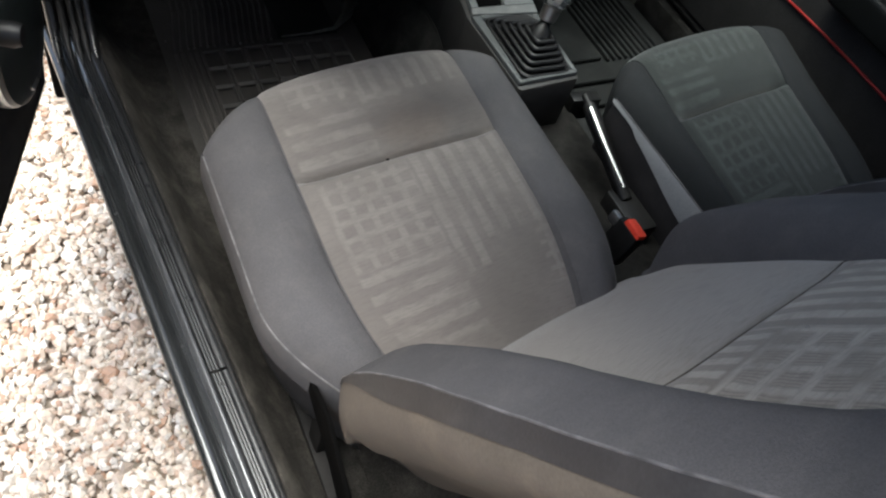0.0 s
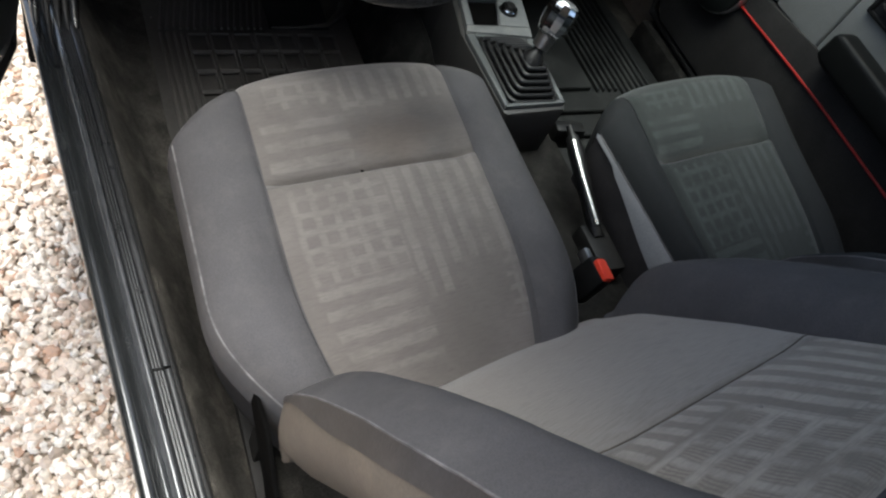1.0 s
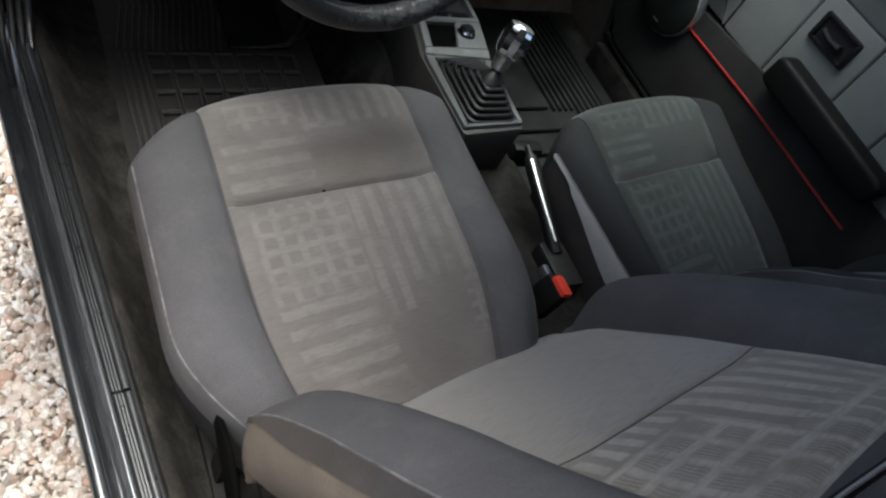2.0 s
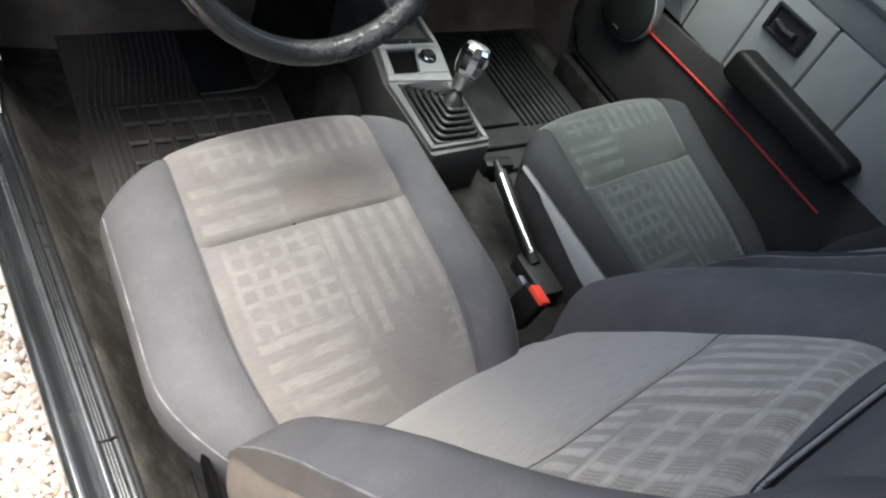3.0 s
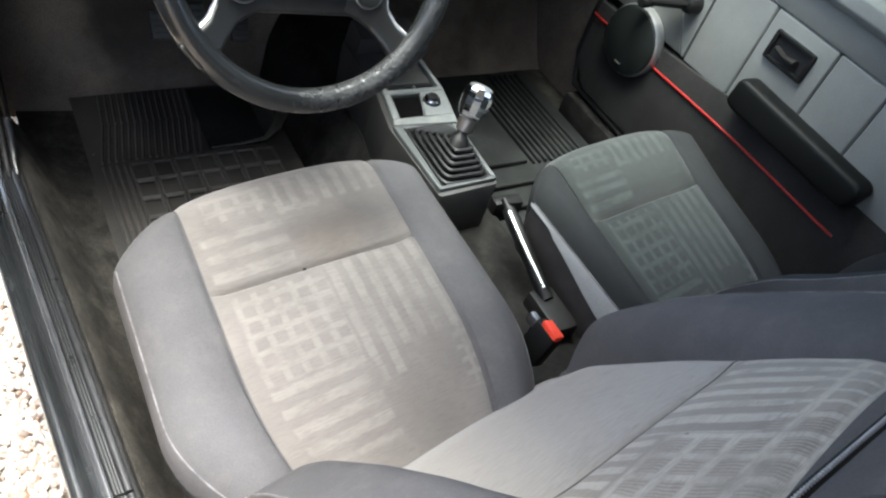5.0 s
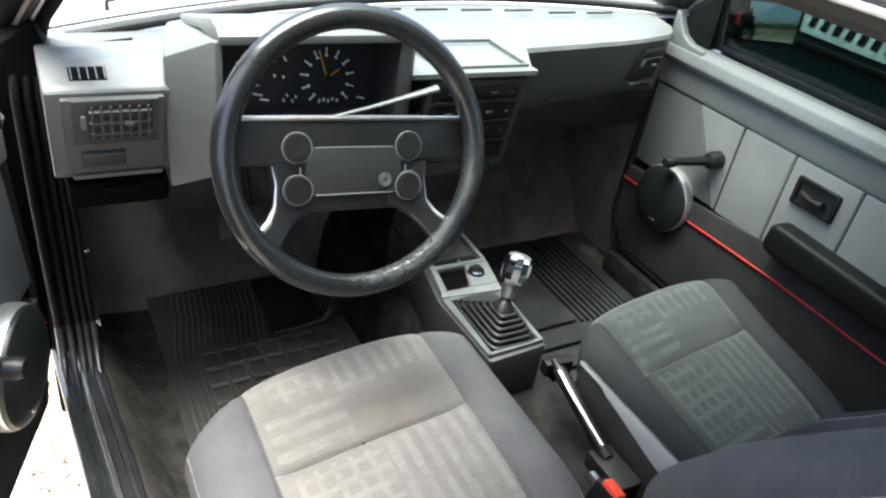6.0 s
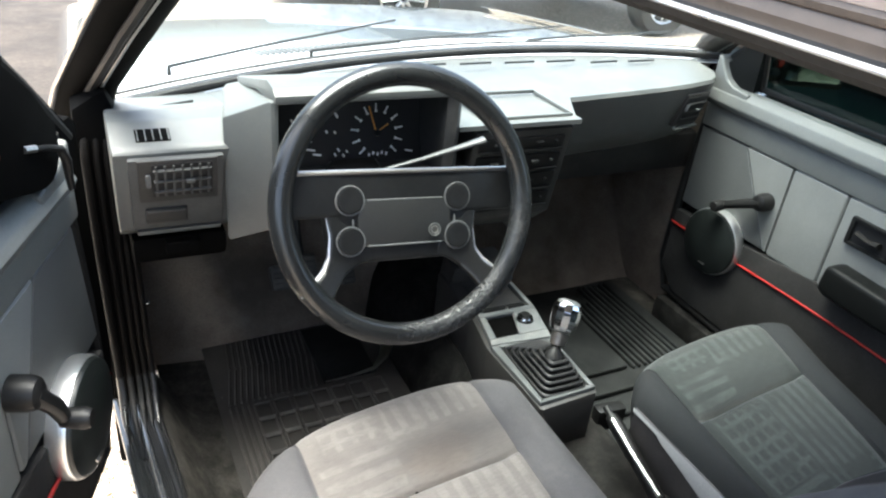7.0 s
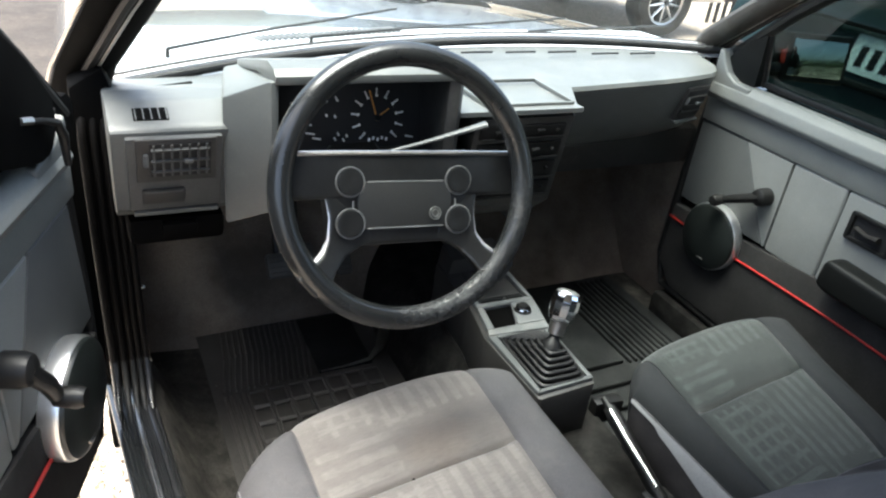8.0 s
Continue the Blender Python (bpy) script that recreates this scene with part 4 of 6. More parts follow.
    tube(bm, [panel(axes, u, 0.292 + 0.012 * math.cos(u * 1.5)) + BN * 0.0004 for u in steps(-0.97, 0.97, 40)], 0.0010, 6)
    part("seam", bm, CLOTH_SIDE, t)
    bm = bm_new()
    tube(bm, [panel(axes, u, zip_line(u)) + BN * 0.0005 for u in steps(-1, 1, 40)], 0.0055, 6, flat=0.4)
    zipper = part("zip", bm, BLACK_RUBBER, t)
    bm = bm_new()
    box(bm, (0, 0, 0), (0.0016, 0.0085, 0.0022), (55, 0, 0), 0.0005, 1)
    tooth = part("zip_tooth", bm, SEAT_PALE, zipper, "pale zip tooth")
    tooth.location = panel(axes, -1, zip_line(-1)) + BN * 0.002
    for i in range(1, 120):
        o = new("zip_tooth", tooth.data)
        o.parent, o.location = zipper, panel(axes, -1 + 2 * i / 119, zip_line(-1 + 2 * i / 119)) + BN * 0.002
    bm = bm_new()
    prism(bm, [(-0.396, 0.446), (-0.404, 0.432), (-0.50, 0.395), (-0.565, 0.352), (-0.575, 0.362), (-0.55, 0.42), (-0.47, 0.462)], "x", -0.222, -0.216, bevel=0.002)
    cover = part("recliner_lever", bm, MATT_BLACK, t, "black recliner lever")
    for a, b, r in (((-0.222, -0.398, 0.444), (-0.234, -0.374, 0.43), 0.0036), ((-0.224, -0.545, 0.372), (-0.230, -0.56, 0.362), 0.005)):
        bm = bm_new()
        tube(bm, [a, (Vector(a) + Vector(b)) / 2, b], [r, r * 0.95, r * 0.7], 8)
        part("lever_pin", bm, SATIN, cover, "bare metal pin")
    return t


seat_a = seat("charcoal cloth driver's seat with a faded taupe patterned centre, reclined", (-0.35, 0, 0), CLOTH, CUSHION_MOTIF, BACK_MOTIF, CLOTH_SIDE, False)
seat_b = seat("charcoal passenger seat with a grey-green patterned centre, cloth darkened for the shaded side", (0.285, -0.03, 0), CLOTH_SHADED, CUSHION_SHADED, BACK_SHADED, SEAT_VINYL, True)
for ob, at, r, mat, lb in ((seat_a, (-0.027, -0.1605, 0.486), 0.0027, MATT_BLACK, "small black burn hole"), (seat_a, tuple(panel(NEAR, -0.24, 0.368) + NEAR[3] * 0.001), 0.0022, LINT, "small pale crumb"), (seat_b, (-0.026, -0.104, 0.4935), 0.0026, LINT, "small pale fleck")):
    bm = bm_new()
    lathe(bm, [(0, 0.0015), (r * 0.6, 0.0012), (r, 0)], pose(*at, 0 if at[2] < 0.6 else -57, 0, 0), 10)
    part("spot", bm, mat, ob, lb)


# ---- steering wheel ----
def steering_wheel():
    t = thing("steering_wheel", "worn black four-spoke steering wheel with four round horn buttons", "steering wheel", at=pose(-0.356, -0.011, 0.862) @ pose(0, 0, 0, 90 - 21, 0, 0) @ pose(0, 0, 0, 0, 0, -3.5))
    R = 0.1728
    ring = [(R * math.cos(a), R * math.sin(a), 0) for a in (2 * math.pi * i / 72 for i in range(72))]
    bm = bm_new()
    tube(bm, ring, 0.0156, 20, closed=True)
    part("rim", bm, RIM_VINYL, t, "black moulded rim, worn shiny and cracked low down")
    dz = -0.03
    bm = bm_new()
    prism(bm, [(-0.075, -0.075), (0.075, -0.075), (0.102, -0.055), (0.108, 0.0), (0.108, 0.035), (-0.108, 0.035), (-0.108, 0.0), (-0.102, -0.055)], "z", dz - 0.03, dz + 0.012, bevel=0.008, seg=3)
    part("hub_pad", bm, WHEEL_VINYL, t)
    bm = bm_new()
    box(bm, (0, -0.021, dz + 0.013), (0.135, 0.062, 0.006), bevel=0.004)
    part("centre_plate", bm, WHEEL_PLATE, t)
    bm = bm_new()
    prism(bm, [(-0.17, 0.030), (-0.172, 0.046), (0.172, 0.046), (0.17, 0.030), (0.166, -0.012), (0.10, -0.012), (-0.10, -0.012), (-0.166, -0.012)], "z", dz - 0.004, dz + 0.014, bevel=0.006, seg=3)
    part("upper_spoke", bm, WHEEL_VINYL, t)
    for s in (-1, 1):
        bm = bm_new()
        edge = [(0.05, -0.05), (0.098, -0.006), (0.110, -0.006), (0.1055, -0.036), (0.108, -0.066), (0.117, -0.083), (0.135, -0.097), (0.156, -0.107),
                (0.133, -0.134), (0.110, -0.122), (0.099, -0.105), (0.085, -0.089), (0.066, -0.077), (0.045, -0.070)]
        prism(bm, [(s * p, q) for p, q in edge][::s], "z", dz - 0.006, dz + 0.0125, bevel=0.005, seg=3)
        for v in bm.verts:
            v.co.z += 0.45 * max(0.0, math.hypot(v.co.x, v.co.y) - 0.12)
        part("lower_spoke", bm, WHEEL_VINYL, t)
        # satin rod laid along the spoke in place of its highlight
        bm = bm_new()
        tube(bm, [(s * 0.109, -0.008, dz + 0.008), (s * 0.1045, -0.036, dz + 0.009), (s * 0.107, -0.064, dz + 0.010), (s * 0.1165, -0.081, dz + 0.016), (s * 0.134, -0.0955, dz + 0.026)], [0.0012, 0.002, 0.003, 0.0042, 0.003], 8)
        part("spoke_highlight", bm, SATIN, t, "spoke highlight, put in as a satin rod")
        for y in (0.010, -0.044):
            bm = bm_new()
            lathe(bm, [(0, 0.0042), (0.012, 0.0045), (0.0185, 0.0055), (0.0205, 0.005), (0.0212, 0.001), (0.0245, -0.004)], pose(s * 0.078, y, dz + 0.013) @ Matrix.Diagonal((0.84, 0.84, 1, 1)), 28)
            hb = part("horn_button", bm, WHEEL_VINYL, t)
            bm = bm_new()
            tube(bm, [(s * 0.078 + 0.0192 * math.cos(a), y + 0.0192 * math.sin(a), dz + 0.0155) for a in (2 * math.pi * j / 28 for j in range(28))], 0.0013, 6, closed=True)
            part("button_ring", bm, LINE_GREY, hb)
        bm = bm_new()
        tube(bm, [(s * 0.074, -0.028, dz + 0.0145), (s * 0.074, -0.015, dz + 0.0145)], 0.0014, 6)
        part("moulded_line", bm, LINE_GREY, t)
    # the upper spoke's top highlight, also modelled as a satin rod
    bm = bm_new()
    tube(bm, [(-0.165, 0.046, dz + 0.012), (-0.08, 0.047, dz + 0.014), (0.08, 0.047, dz + 0.014), (0.165, 0.046, dz + 0.012)], 0.0035, 8)
    part("spoke_highlight", bm, SATIN, t, "spoke highlight, put in as a satin rod")
    bm = bm_new()
    lathe(bm, [(0, 0.0015), (0.007, 0.0015), (0.0085, 0), (0.0085, -0.002)], pose(0.042, -0.034, dz + 0.017), 20)
    part("emblem", bm, DASH_DARK, t)
    for r in (0.0085, 0.005):
        bm = bm_new()
        tube(bm, [(0.042 + r * math.cos(a), -0.034 + r * math.sin(a), dz + 0.0185) for a in (2 * math.pi * j / 20 for j in range(20))], 0.0008, 6, closed=True)
        part("emblem_ring", bm, DASH, t)
    for y in (0.0095, -0.0515):
        bm = bm_new()
        tube(bm, [(-0.054, y, dz + 0.0155), (0.054, y, dz + 0.0155)], 0.0012, 6)
        part("moulded_line", bm, LINE_GREY, t)
    bm = bm_new()
    lathe(bm, [(0.03, -0.16), (0.034, -0.10), (0.045, -0.05), (0.04, -0.03)], pose(0, -0.02, dz), 20)
    part("column", bm, BLACK_PLASTIC, t)
    return t


steering_wheel()
bm = bm_new()
tube(bm, [(-0.37, 0.085, 0.872), (-0.30, 0.082, 0.887), (-0.225, 0.078, 0.906), (-0.203, 0.076, 0.912)], [0.0035, 0.0045, 0.007, 0.0085], 10, flat=0.6)
stalk = tagged(part("indicator_stalk", bm, DASH_STALK), "pale grey stalk behind the steering wheel", "stalk")
bm = bm_new()
tube(bm, [(-0.40, 0.10, 0.835), (-0.46, 0.085, 0.838), (-0.52, 0.075, 0.84)], [0.005, 0.006, 0.009], 10, flat=0.6)
tagged(part("light_stalk", bm, DASH_DARK), "black light stalk behind the steering wheel", "stalk")
bm = bm_new()
box(bm, (-0.355, 0.15, 0.785), (0.09, 0.18, 0.055), (20, 0, 0), 0.02, 3)
tagged(part("column_shroud", bm, BLACK_PLASTIC), "black plastic steering column shroud", "shroud")


# ---- dashboard ----
def deck_front(x):
    """The front edge of the dashboard's top: y and z."""
    if x < -0.55:
        return 0.262, 0.8985
    if x < -0.19:
        return 0.30, 0.90
    if x < 0.05:
        return 0.178, 0.893
    if x < 0.106:
        return 0.20 + 0.103 * (x - 0.05) / 0.056, 0.892
    return along(x, 0.107, 0.303, 0.372, 0.335, 0.45, 0.349, 0.535, 0.371, 0.565, 0.388, 0.60, 0.43), 0.888


def dashboard():
    t = thing("dashboard", "grey plastic dashboard with an angular instrument cowl", "dashboard")
    bm = bm_new()
    prism(bm, [(0.26, 0.725), (0.233, 0.745), (0.199, 0.877), (0.206, 0.884), (0.262, 0.902), (0.30, 0.905), (0.55, 0.85), (0.55, 0.725)], "x", -0.705, -0.528, bevel=0.006)
    left = part("side_panel", bm, DASH, t)
    # deck, in three stretches
    for a, b in ((-0.70, -0.55), (-0.55, -0.19), (-0.19, 0.05), (0.05, 0.106), (0.106, 0.60)):
        bm = bm_new()
        xs = steps(a + 0.0005, b - 0.0005, 30)

        def top(u, v, dz=0.0):
            y, z = deck_front(u)
            w = ws(u)
            return (u, y + (w.y - y) * v, z + (w.z - 0.008 - z) * v - dz)
        sheet(bm, top, xs, steps(0, 1, 8))
        sheet(bm, lambda u, v: top(u, v, 0.008), xs, steps(0, 1, 8))
        sheet(bm, lambda u, v: top(u, 0, 0.008 * v), xs, steps(0, 1, 1))
        part("deck", bm, DASH, t)
    for i in range(6):
        bm = bm_new()
        box(bm, (-0.10 + 0.105 * i, 0.50 if i < 4 else 0.485, 0.9015), (0.075, 0.004, 0.004), (0, 0, 3), 0.001)
        part("demister_slot", bm, GAUGE, t)
    bm = bm_new()
    box(bm, (-0.60, 0.36, 0.892), (0.06, 0.003, 0.004), (0, 0, 20), 0.001)
    part("demister_slot", bm, GAUGE, t)
    # small side demister and main vent
    slope = math.degrees(math.atan2(0.018, 0.056))
    bm = bm_new()
    box(bm, (-0.648, 0.230, 0.8915), (0.046, 0.027, 0.004), (slope, 0, 0), 0.001)
    sv = part("side_demister", bm, MATT_BLACK, t)
    for i in range(5):
        bm = bm_new()
        box(bm, (-0.668 + 0.0102 * i, 0.2295, 0.8923), (0.0016, 0.026, 0.004), (slope, 0, 0))
        part("fin", bm, DASH, sv)
    
    def lean_part(name, bm, mat, parent, label=""):
        for v in bm.verts:
            v.co.y += 0.3 * (0.862 - v.co.z) - 0.003
        return part(name, bm, mat, parent, label)
    # panel in a darker grey that puts in the shade on this front face
    bm = bm_new()
    box(bm, (-0.6225, 0.2055, 0.8095), (0.128, 0.021, 0.125), bevel=0.0035)
    lean_part("vent_surround", bm, VENT_SLAT, t, "panel round the vent, darker grey for the front face's shade")
    bm = bm_new()
    box(bm, (-0.621, 0.1965, 0.835), (0.108, 0.008, 0.072), bevel=0.003)
    vent = lean_part("air_vent", bm, DASH_DARK, t, "dark air vent with grille slats")
    bm = bm_new()
    box(bm, (-0.616, 0.1925, 0.837), (0.082, 0.004, 0.056), bevel=0.001)
    lean_part("opening", bm, GAUGE, vent)
    for i in range(3):
        bm = bm_new()
        box(bm, (-0.616, 0.189, 0.819 + 0.018 * i), (0.078, 0.006, 0.003), (20, 0, 0), 0.0006)
        lean_part("slat", bm, VENT_SLAT, vent)
    for i in range(7):
        bm = bm_new()
        box(bm, (-0.651 + 0.0117 * i, 0.1895, 0.837), (0.003, 0.005, 0.052))
        lean_part("slat", bm, VENT_SLAT, vent)
    bm = bm_new()
    box(bm, (-0.662, 0.190, 0.838), (0.007, 0.008, 0.022), bevel=0.003)
    lean_part("thumbwheel", bm, CONSOLE_GREY, vent, "pale thumbwheel")
    bm = bm_new()
    box(bm, (-0.606, 0.186, 0.836), (0.012, 0.008, 0.006), bevel=0.002)
    lean_part("slider", bm, CONSOLE_GREY, vent)
    # lid colour darkened for the shading below the vent
    bm = bm_new()
    box(bm, (-0.640, 0.194, 0.773), (0.058, 0.008, 0.026), bevel=0.003)
    lid = lean_part("side_lid", bm, DASH_DARK, t)
    bm = bm_new()
    box(bm, (-0.640, 0.1895, 0.782), (0.052, 0.003, 0.003), bevel=0.001)
    lean_part("pull_edge", bm, VENT_SLAT, lid)
    bm = bm_new()
    box(bm, (-0.622, 0.205, 0.74), (0.12, 0.022, 0.008), bevel=0.003)
    lean_part("lower_lip", bm, DASH, t)
    bm = bm_new()
    box(bm, (-0.622, 0.31, 0.705), (0.14, 0.15, 0.044), bevel=0.012)
    box(bm, (-0.62, 0.235, 0.712), (0.05, 0.03, 0.02), bevel=0.003)
    part("under_tray", bm, MATT_BLACK, t)
    # cowl
    bm = bm_new()
    prism(bm, [(-0.556, 0.205), (-0.497, 0.162), (-0.486, 0.166), (-0.47, 0.26), (-0.47, 0.42), (-0.515, 0.42)], "z", 0.725, 0.955, bevel=0.005)
    for v in bm.verts:
        if v.co.z < 0.8:
            v.co.z += 0.6 * max(0, v.co.x + 0.55)
    for v in bm.verts:
        if v.co.z > 0.9:
            v.co.z -= 0.22 * max(0, v.co.y - 0.21) + 0.6 * max(0, -0.50 - v.co.x)
    part("cowl_cheek", bm, DASH, t)
    bm = bm_new()
    prism(bm, [(0.162, 0.962), (0.162, 0.950), (0.20, 0.944), (0.28, 0.936), (0.42, 0.90), (0.42, 0.915), (0.21, 0.972), (0.175, 0.970)], "x", -0.492, -0.205, bevel=0.003)
    part("cowl_top", bm, DASH, t)
    bm = bm_new()
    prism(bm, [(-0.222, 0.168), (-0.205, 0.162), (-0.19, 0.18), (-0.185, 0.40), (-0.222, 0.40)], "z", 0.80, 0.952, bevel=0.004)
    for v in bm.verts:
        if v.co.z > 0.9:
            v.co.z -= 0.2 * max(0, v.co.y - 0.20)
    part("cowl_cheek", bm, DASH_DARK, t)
    bm = bm_new()
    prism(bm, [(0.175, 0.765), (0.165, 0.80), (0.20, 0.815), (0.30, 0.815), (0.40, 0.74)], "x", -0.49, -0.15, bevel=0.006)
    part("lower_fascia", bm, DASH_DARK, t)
    bm = bm_new()
    slab(bm, [(-0.475, 0.245, 0.81), (-0.215, 0.245, 0.81), (-0.215, 0.285, 0.945), (-0.475, 0.285, 0.945)], -0.01)
    gf = part("gauge_face", bm, GAUGE, t, "black instrument panel with pale markings")
    tilt = math.degrees(math.atan2(0.04, 0.135))

    def face(x, z):
        return Vector((x, 0.245 + (z - 0.81) * 0.04 / 0.135 - 0.0015, z))

    def tick(bm, x, z, w, h, turn=0):
        box(bm, face(x, z), (w, 0.002, h), (-tilt, turn, 0))
    c = (-0.300, 0.862)
    bm = bm_new()
    for i in range(11):
        a = radians(225 - 27 * i)
        tick(bm, c[0] + 0.040 * math.cos(a), c[1] + 0.040 * math.sin(a), 0.011, 0.0024, -math.degrees(a))
        tick(bm, c[0] + 0.0335 * math.cos(a), c[1] + 0.0335 * math.sin(a), 0.003, 0.0045, -math.degrees(a))
    for i in range(5):
        tick(bm, c[0] - 0.016 + 0.0075 * i, c[1] - 0.034 + 0.002 * (i % 2), 0.0032, 0.0055, 15)
    tagged(part("dial_print", bm, MARK, gf), "white dial marks", kind="stuff")
    bm = bm_new()
    for x, z, w in ((-0.418, 0.884, 0.011), (-0.419, 0.870, 0.012), (-0.418, 0.856, 0.012), (-0.414, 0.842, 0.013), (-0.404, 0.834, 0.012), (-0.44, 0.886, 0.007), (-0.441, 0.868, 0.007), (-0.437, 0.85, 0.007),
                    (-0.374, 0.832, 0.005), (-0.368, 0.839, 0.005), (-0.360, 0.830, 0.005), (-0.354, 0.836, 0.004), (-0.39, 0.89, 0.012), (-0.368, 0.892, 0.008), (-0.386, 0.868, 0.004), (-0.372, 0.866, 0.004), (-0.245, 0.83, 0.012)):
        tick(bm, x, z, w * 1.15, 0.0027, 12 if w > 0.01 else 60)
    tagged(part("gauge_marks", bm, MARK, gf), "white gauge marks", kind="stuff")
    bm = bm_new()
    tick(bm, c[0] - 0.006, c[1] + 0.018, 0.0022, 0.05, -14)
    tick(bm, c[0] + 0.009, c[1] + 0.006, 0.026, 0.0017, -35)
    part("needle", bm, NEEDLE, gf, "orange needles")
    bm = bm_new()
    lathe(bm, [(0, 0.003), (0.005, 0.003), (0.006, 0)], Matrix.Translation(face(*c)) @ pose(0, 0, 0, 90 - tilt), 16)
    part("needle_cap", bm, BLACK_PLASTIC, gf)
    # centre stack
    bm = bm_new()
    prism(bm, [(0.186, 0.868), (0.183, 0.878), (0.20, 0.882), (0.45, 0.87), (0.45, 0.66), (0.26, 0.66), (0.215, 0.70)], "x", -0.155, 0.04, bevel=0.005)
    stack = part("centre_panel", bm, DASH_DARK, t)
    for z0, h, w, y0 in ((0.852, 0.026, 0.17, 0.186), (0.815, 0.032, 0.17, 0.192), (0.775, 0.034, 0.17, 0.199), (0.735, 0.03, 0.17, 0.206)):
        bm = bm_new()
        box(bm, (-0.06, y0 + 0.004, z0), (w, 0.010, h), (10, 0, 0), 0.003)
        row = part("control_bezel", bm, BLACK_PLASTIC, stack)
        bm = bm_new()
        box(bm, (-0.06, y0 - 0.001, z0 - h / 2 + 0.001), (w - 0.006, 0.005, 0.003), (10, 0, 0), 0.001)
        part("bezel_lip", bm, BLACK_PLASTIC, row)
        for x, wide in ((-0.11, 0.018), (-0.028, 0.016), (0.006, 0.006)):
            bm = bm_new()
            box(bm, (x, y0 - 0.004, z0 + 0.002), (wide, 0.007, 0.005), (10, 0, 8), 0.002)
            part("switch", bm, DASH_DARK if 0.8 < z0 < 0.83 else BLACK_PLASTIC, row)
    # tray on the deck
    bm = bm_new()
    for c0, s0 in (((-0.045, 0.200, 0.8945), (0.175, 0.005, 0.007)), ((-0.045, 0.325, 0.897), (0.165, 0.005, 0.007)), ((-0.132, 0.262, 0.8955), (0.005, 0.13, 0.007)), ((0.040, 0.262, 0.8955), (0.005, 0.13, 0.007))):
        box(bm, c0, s0, bevel=0.002)
    part("tray_rim", bm, DASH, t)
    # passenger side
    bm = bm_new()
    xs = steps(0.106, 0.60, 40)
    prof = [(0.0, 0.0), (-0.004, -0.008), (0.004, -0.03), (0.03, -0.10), (0.055, -0.145), (0.085, -0.165), (0.30, -0.17)]

    def glove(u, v):
        y, z = deck_front(max(u, 0.107))
        p, q = prof[int(v)]
        return (u - 0.10 * max(0, -q) * sm(0.25 - u, 0, 0.2), y + p, z + q)
    sheet(bm, glove, xs, list(range(len(prof))))
    part("glovebox_face", bm, DASH, t)
    bm = bm_new()
    prism(bm, [(0.27, 0.885), (0.30, 0.74), (0.33, 0.60), (0.5, 0.60), (0.5, 0.885)], "x", 0.036, 0.052, bevel=0.004)
    part("stack_cheek", bm, DASH, t)
    bm = bm_new()
    vm = pose(0.498, 0.374, 0.822, 14, 0, 13)

    def vbox(c, s, bevel=0.001):
        b = box(bm_new(), c, s, bevel=bevel)
        bmesh.ops.transform(b, matrix=vm, verts=b.verts)
        return b
    rv = part("air_vent", vbox((0, 0.004, 0), (0.084, 0.02, 0.084), 0.004), DASH_DARK, t, "dark passenger air vent")
    part("opening", vbox((0, -0.0065, 0.002), (0.074, 0.003, 0.066)), GAUGE, rv)
    for i in range(3):
        part("slat", vbox((0, -0.009, -0.016 + 0.018 * i), (0.07, 0.006, 0.003)), DASH_DARK, rv)
    part("slider", vbox((0.008, -0.013, 0.004), (0.013, 0.008, 0.006), 0.002), CONSOLE_GREY, rv)
    part("thumbwheel", vbox((-0.033, -0.010, 0.012), (0.005, 0.008, 0.016), 0.002), CONSOLE_GREY, rv)
    part("vent_lip", vbox((0, -0.008, -0.042), (0.086, 0.012, 0.005), 0.002), DASH, rv)
    bm = bm_new()
    box(bm, (0.1, 0.62, 0.66), (1.4, 0.25, 0.1), bevel=0.02)
    part("heater_box", bm, DASH_DARK, t)
    return t


dashboard()


